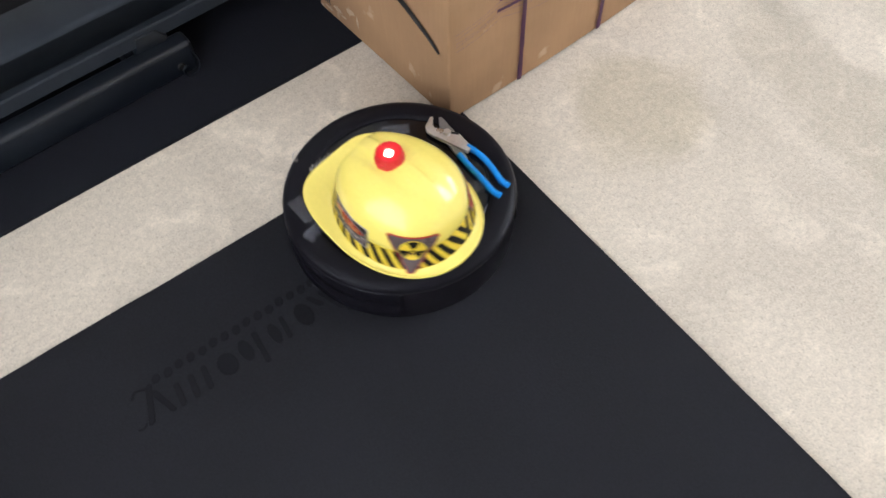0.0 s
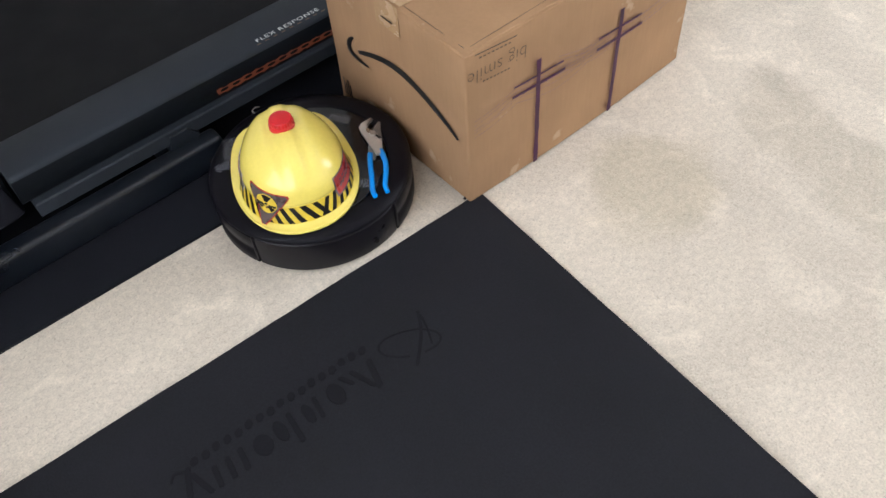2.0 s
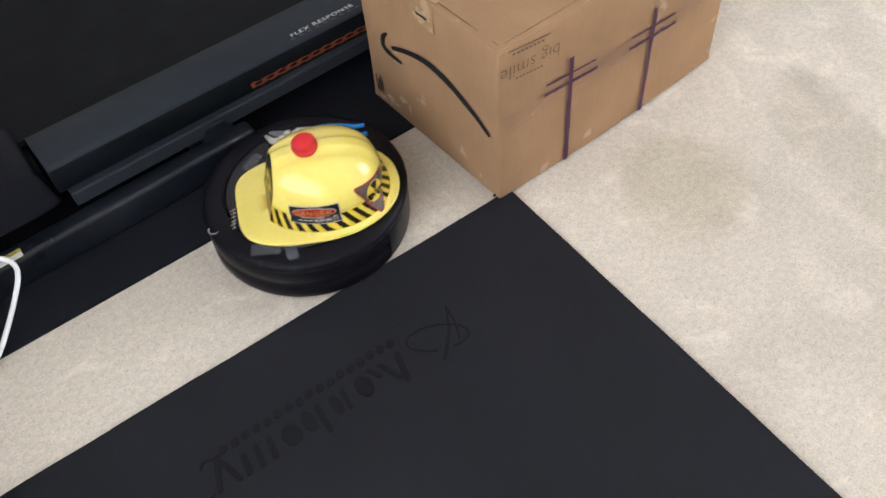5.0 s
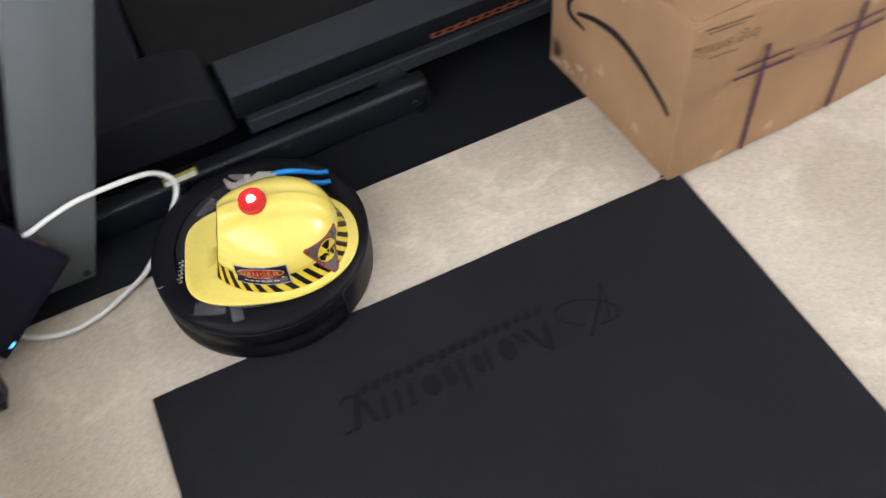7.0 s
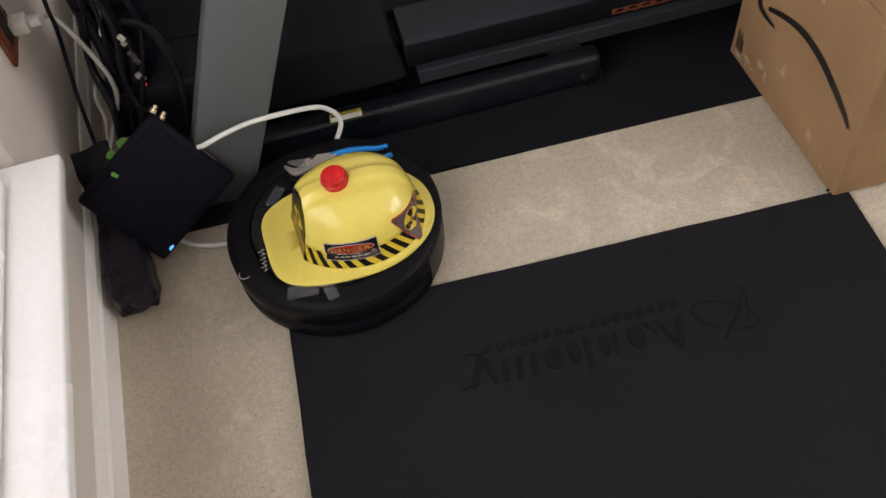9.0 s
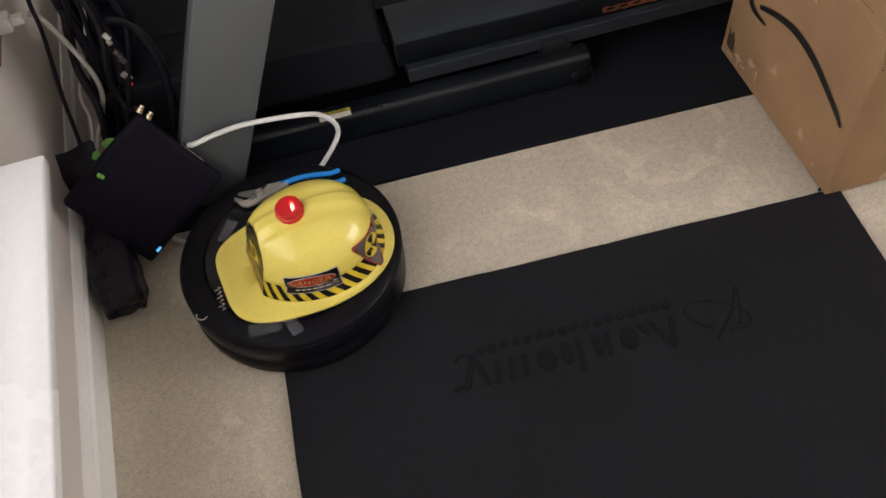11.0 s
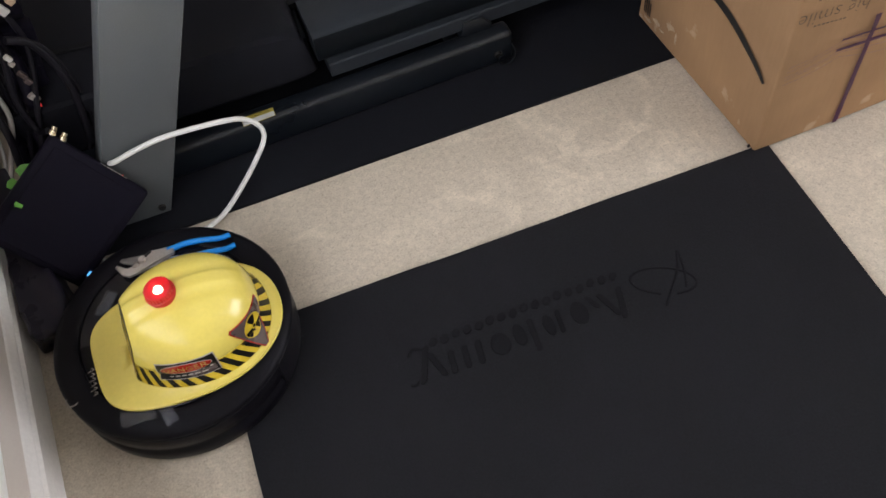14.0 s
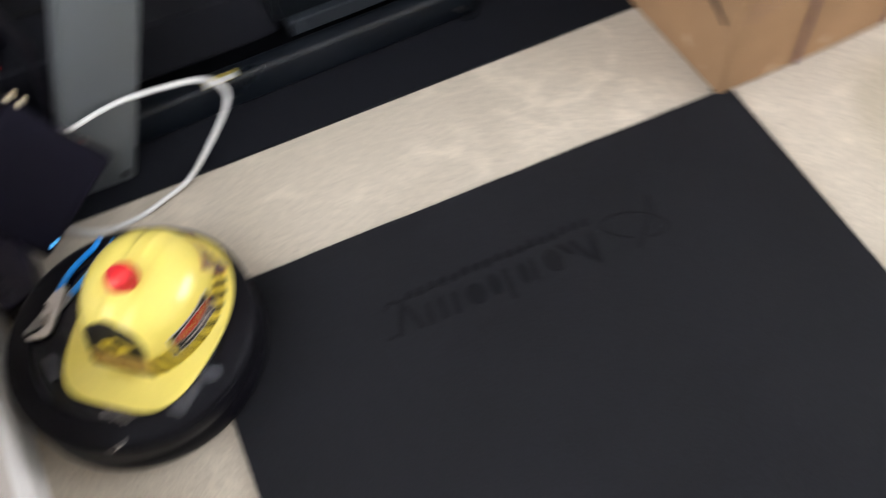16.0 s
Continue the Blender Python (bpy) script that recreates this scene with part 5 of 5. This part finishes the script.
    loop = cable("white_cable", [(-0.984, 0.268, 0.150), (-0.972, 0.250, 0.166), (-0.930, 0.247, 0.180), (-0.882, 0.250, 0.183), (-0.800, 0.272, 0.154), (-0.769, 0.286, 0.126), (-0.7535, 0.283, 0.099), (-0.764, 0.271, 0.075), (-0.8105, 0.246, 0.035), (-0.860, 0.215, 0.012), (-0.907, 0.197, 0.008), (-0.950, 0.184, 0.006), (-1.000, 0.182, 0.006), (-1.045, 0.200, 0.006), (-1.072, 0.226, 0.008), (-1.080, 0.262, 0.012)], 0.0042, cord_white, "thick white coax cable looping from the modem")
    loops = (
        [(-1.10, 0.40, 0.42), (-1.12, 0.41, 0.33), (-1.145, 0.42, 0.27), (-1.160, 0.415, 0.21), (-1.135, 0.40, 0.15), (-1.11, 0.37, 0.10)],
        [(-1.045, 0.43, 0.36), (-1.03, 0.42, 0.28), (-1.06, 0.39, 0.21), (-1.09, 0.36, 0.15), (-1.12, 0.33, 0.10)],
        [(-1.055, 0.40, 0.31), (-1.02, 0.41, 0.285), (-0.995, 0.40, 0.235), (-0.990, 0.38, 0.18), (-1.00, 0.35, 0.12)],
        [(-1.06, 0.41, 0.30), (-1.01, 0.42, 0.27), (-0.985, 0.405, 0.21), (-0.982, 0.375, 0.15), (-1.01, 0.35, 0.11)],
        [(-1.10, 0.43, 0.38), (-1.075, 0.40, 0.30), (-1.095, 0.38, 0.22), (-1.085, 0.36, 0.17), (-1.055, 0.33, 0.19)],
        [(-1.13, 0.42, 0.33), (-1.155, 0.40, 0.24), (-1.14, 0.36, 0.18), (-1.15, 0.33, 0.11), (-1.13, 0.31, 0.05)],
        [(-1.08, 0.44, 0.40), (-1.11, 0.42, 0.26), (-1.09, 0.37, 0.14), (-1.12, 0.33, 0.05), (-1.09, 0.30, 0.01)],
        [(-1.135, 0.44, 0.42), (-1.120, 0.43, 0.30), (-1.105, 0.41, 0.20), (-1.115, 0.385, 0.12), (-1.10, 0.36, 0.03)],
        [(-1.120, 0.46, 0.44), (-1.140, 0.45, 0.32), (-1.125, 0.42, 0.20), (-1.135, 0.39, 0.10), (-1.12, 0.35, 0.02)],
        [(-1.105, 0.43, 0.45), (-1.095, 0.41, 0.33), (-1.115, 0.40, 0.22), (-1.100, 0.375, 0.13), (-1.11, 0.34, 0.06)],
        [(-1.12, 0.45, 0.30), (-1.10, 0.40, 0.20), (-1.13, 0.36, 0.11), (-1.14, 0.32, 0.06), (-1.135, 0.29, 0.055)],
    )
    for k, p in enumerate(loops):
        p = [(-1.04 + (x + 1.04) * 0.74, y, z) for x, y, z in p]
        ob = cable("black_cable", p, 0.0036 + 0.0012 * (k % 3), cord_black, "black cable in the tangle beside the wall")
        ob["group"] = "black cables in the corner"
    for k, (x, y) in enumerate(((-1.112, 0.0), (-1.092, 0.012), (-1.074, 0.0))):
        ob = cable("black_cable", [(x + 0.01, 0.452 + y, 0.44), (x, 0.440 + y, 0.34), (x + 0.012, 0.418 + y, 0.24), (x - 0.006, 0.385 + y, 0.15), (x, 0.350 + y, 0.07), (x + 0.01, 0.33 + y, 0.0125)], 0.0115, bag_black, "thick black sleeved cable in the tangle")
        ob["group"] = "black cables in the corner"
    return loop


white_loop = corner()


# ---- movement ----
# seconds, place on the floor, turn
RUN = [
    (0, -0.203, -0.121, -82.1),
    (0.5, -0.226, -0.045, -114.5),
    (1, -0.220, 0.079, -120.6),
    (1.5, -0.214, 0.161, -117.2),
    (2, -0.218, 0.180, -112.5),
    (2.5, -0.215, 0.195, -74.6),
    (3, -0.212, 0.190, -40.9),
    (3.5, -0.210, 0.186, -30.0),
    (6, -0.423, 0.152, -23.9),
    (6.5, -0.562, 0.152, -20.2),
    (7, -0.676, 0.143, -19.0),
    (7.5, -0.738, 0.143, -19.1),
    (8, -0.740, 0.143, -0.2),
    (8.5, -0.807, 0.120, -6.3),
    (9, -0.806, 0.115, 2.4),
    (11.5, -0.885, 0.057, 9.1),
    (11.8, -0.905, 0.038, 15.5),
    (12, -0.915, 0.030, 12.6),
    (12.2, -0.935, 0.018, 5.0),
    (12.5, -0.963, 0.000, -8.0),
    (13, -0.952, 0.007, -5.6),
    (13.5, -0.949, 0.006, -4.6),
    (14, -0.960, -0.002, 0.3),
    (14.5, -0.972, -0.016, 7.4),
    (15, -0.968, -0.014, 36.1),
    (15.5, -0.995, -0.058, 30.8),
    (15.9, -0.993, -0.058, 40.5),
    (16, -0.992, -0.058, 47.6),
]


# moments of a blink, at which the ball's glowing cap faces up
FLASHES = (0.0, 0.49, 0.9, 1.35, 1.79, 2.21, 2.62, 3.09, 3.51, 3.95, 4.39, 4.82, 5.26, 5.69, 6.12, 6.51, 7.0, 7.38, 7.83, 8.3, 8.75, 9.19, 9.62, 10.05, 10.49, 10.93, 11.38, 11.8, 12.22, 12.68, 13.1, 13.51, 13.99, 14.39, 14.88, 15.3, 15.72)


def motions():
    """The vacuum's run, with the hat and the tool that ride on it."""
    ts, dense_rows = [r[0] for r in RUN], []
    for i in range(161):
        t = i / 10
        k = max(0, min(len(ts) - 2, sum(1 for q in ts if q <= t) - 1))
        a, b = RUN[k], RUN[k + 1]
        h = b[0] - a[0]
        f = (t - a[0]) / h
        out = []
        for c in (1, 2, 3):
            def slope(j):
                if j == 0 or j == len(RUN) - 1:
                    e = max(j, 1)
                    return (RUN[e][c] - RUN[e - 1][c]) / (RUN[e][0] - RUN[e - 1][0])
                d0, d1 = ((RUN[j + e][c] - RUN[j + e - 1][c]) / (RUN[j + e][0] - RUN[j + e - 1][0]) for e in (0, 1))
                return 0.0 if d0 * d1 <= 0 else 2 * d0 * d1 / (d0 + d1)
            s0, s1 = slope(k), slope(k + 1)
            out.append((2 * f**3 - 3 * f * f + 1) * a[c] + (f**3 - 2 * f * f + f) * h * s0 + (3 * f * f - 2 * f**3) * b[c] + (f**3 - f * f) * h * s1)
        dense_rows.append((t, pose(out[0], out[1], 0.0, 0, 0, out[2])))
    walk(vacuum, dense_rows)
    walk(hat, [(t, m @ HAT_AT) for t, m in dense_rows])
    lifted = Matrix.Translation((-0.977, 0.245, 0.003)) @ Matrix.Rotation(radians(7), 4, "Z") @ Matrix.Translation((0.972, -0.250, 0))
    drawn = Matrix.Translation((0.022, -0.012, 0)) @ lifted
    walk(white_loop, [(0, drawn), (6.4, drawn), (7.0, lifted), (9.3, lifted), (11.2, Matrix()), (16, Matrix())])
    # turning the ball shows and hides the glow, standing in for the LED blinking
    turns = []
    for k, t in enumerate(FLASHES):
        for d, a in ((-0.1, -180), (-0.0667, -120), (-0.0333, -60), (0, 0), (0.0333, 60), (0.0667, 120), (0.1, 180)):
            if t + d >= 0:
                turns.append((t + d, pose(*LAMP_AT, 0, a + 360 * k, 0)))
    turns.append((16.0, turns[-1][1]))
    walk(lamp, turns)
    walk(tool, [(t, m @ Matrix.Translation((0, 0, 0.0885))) for t, m in dense_rows])


motions()
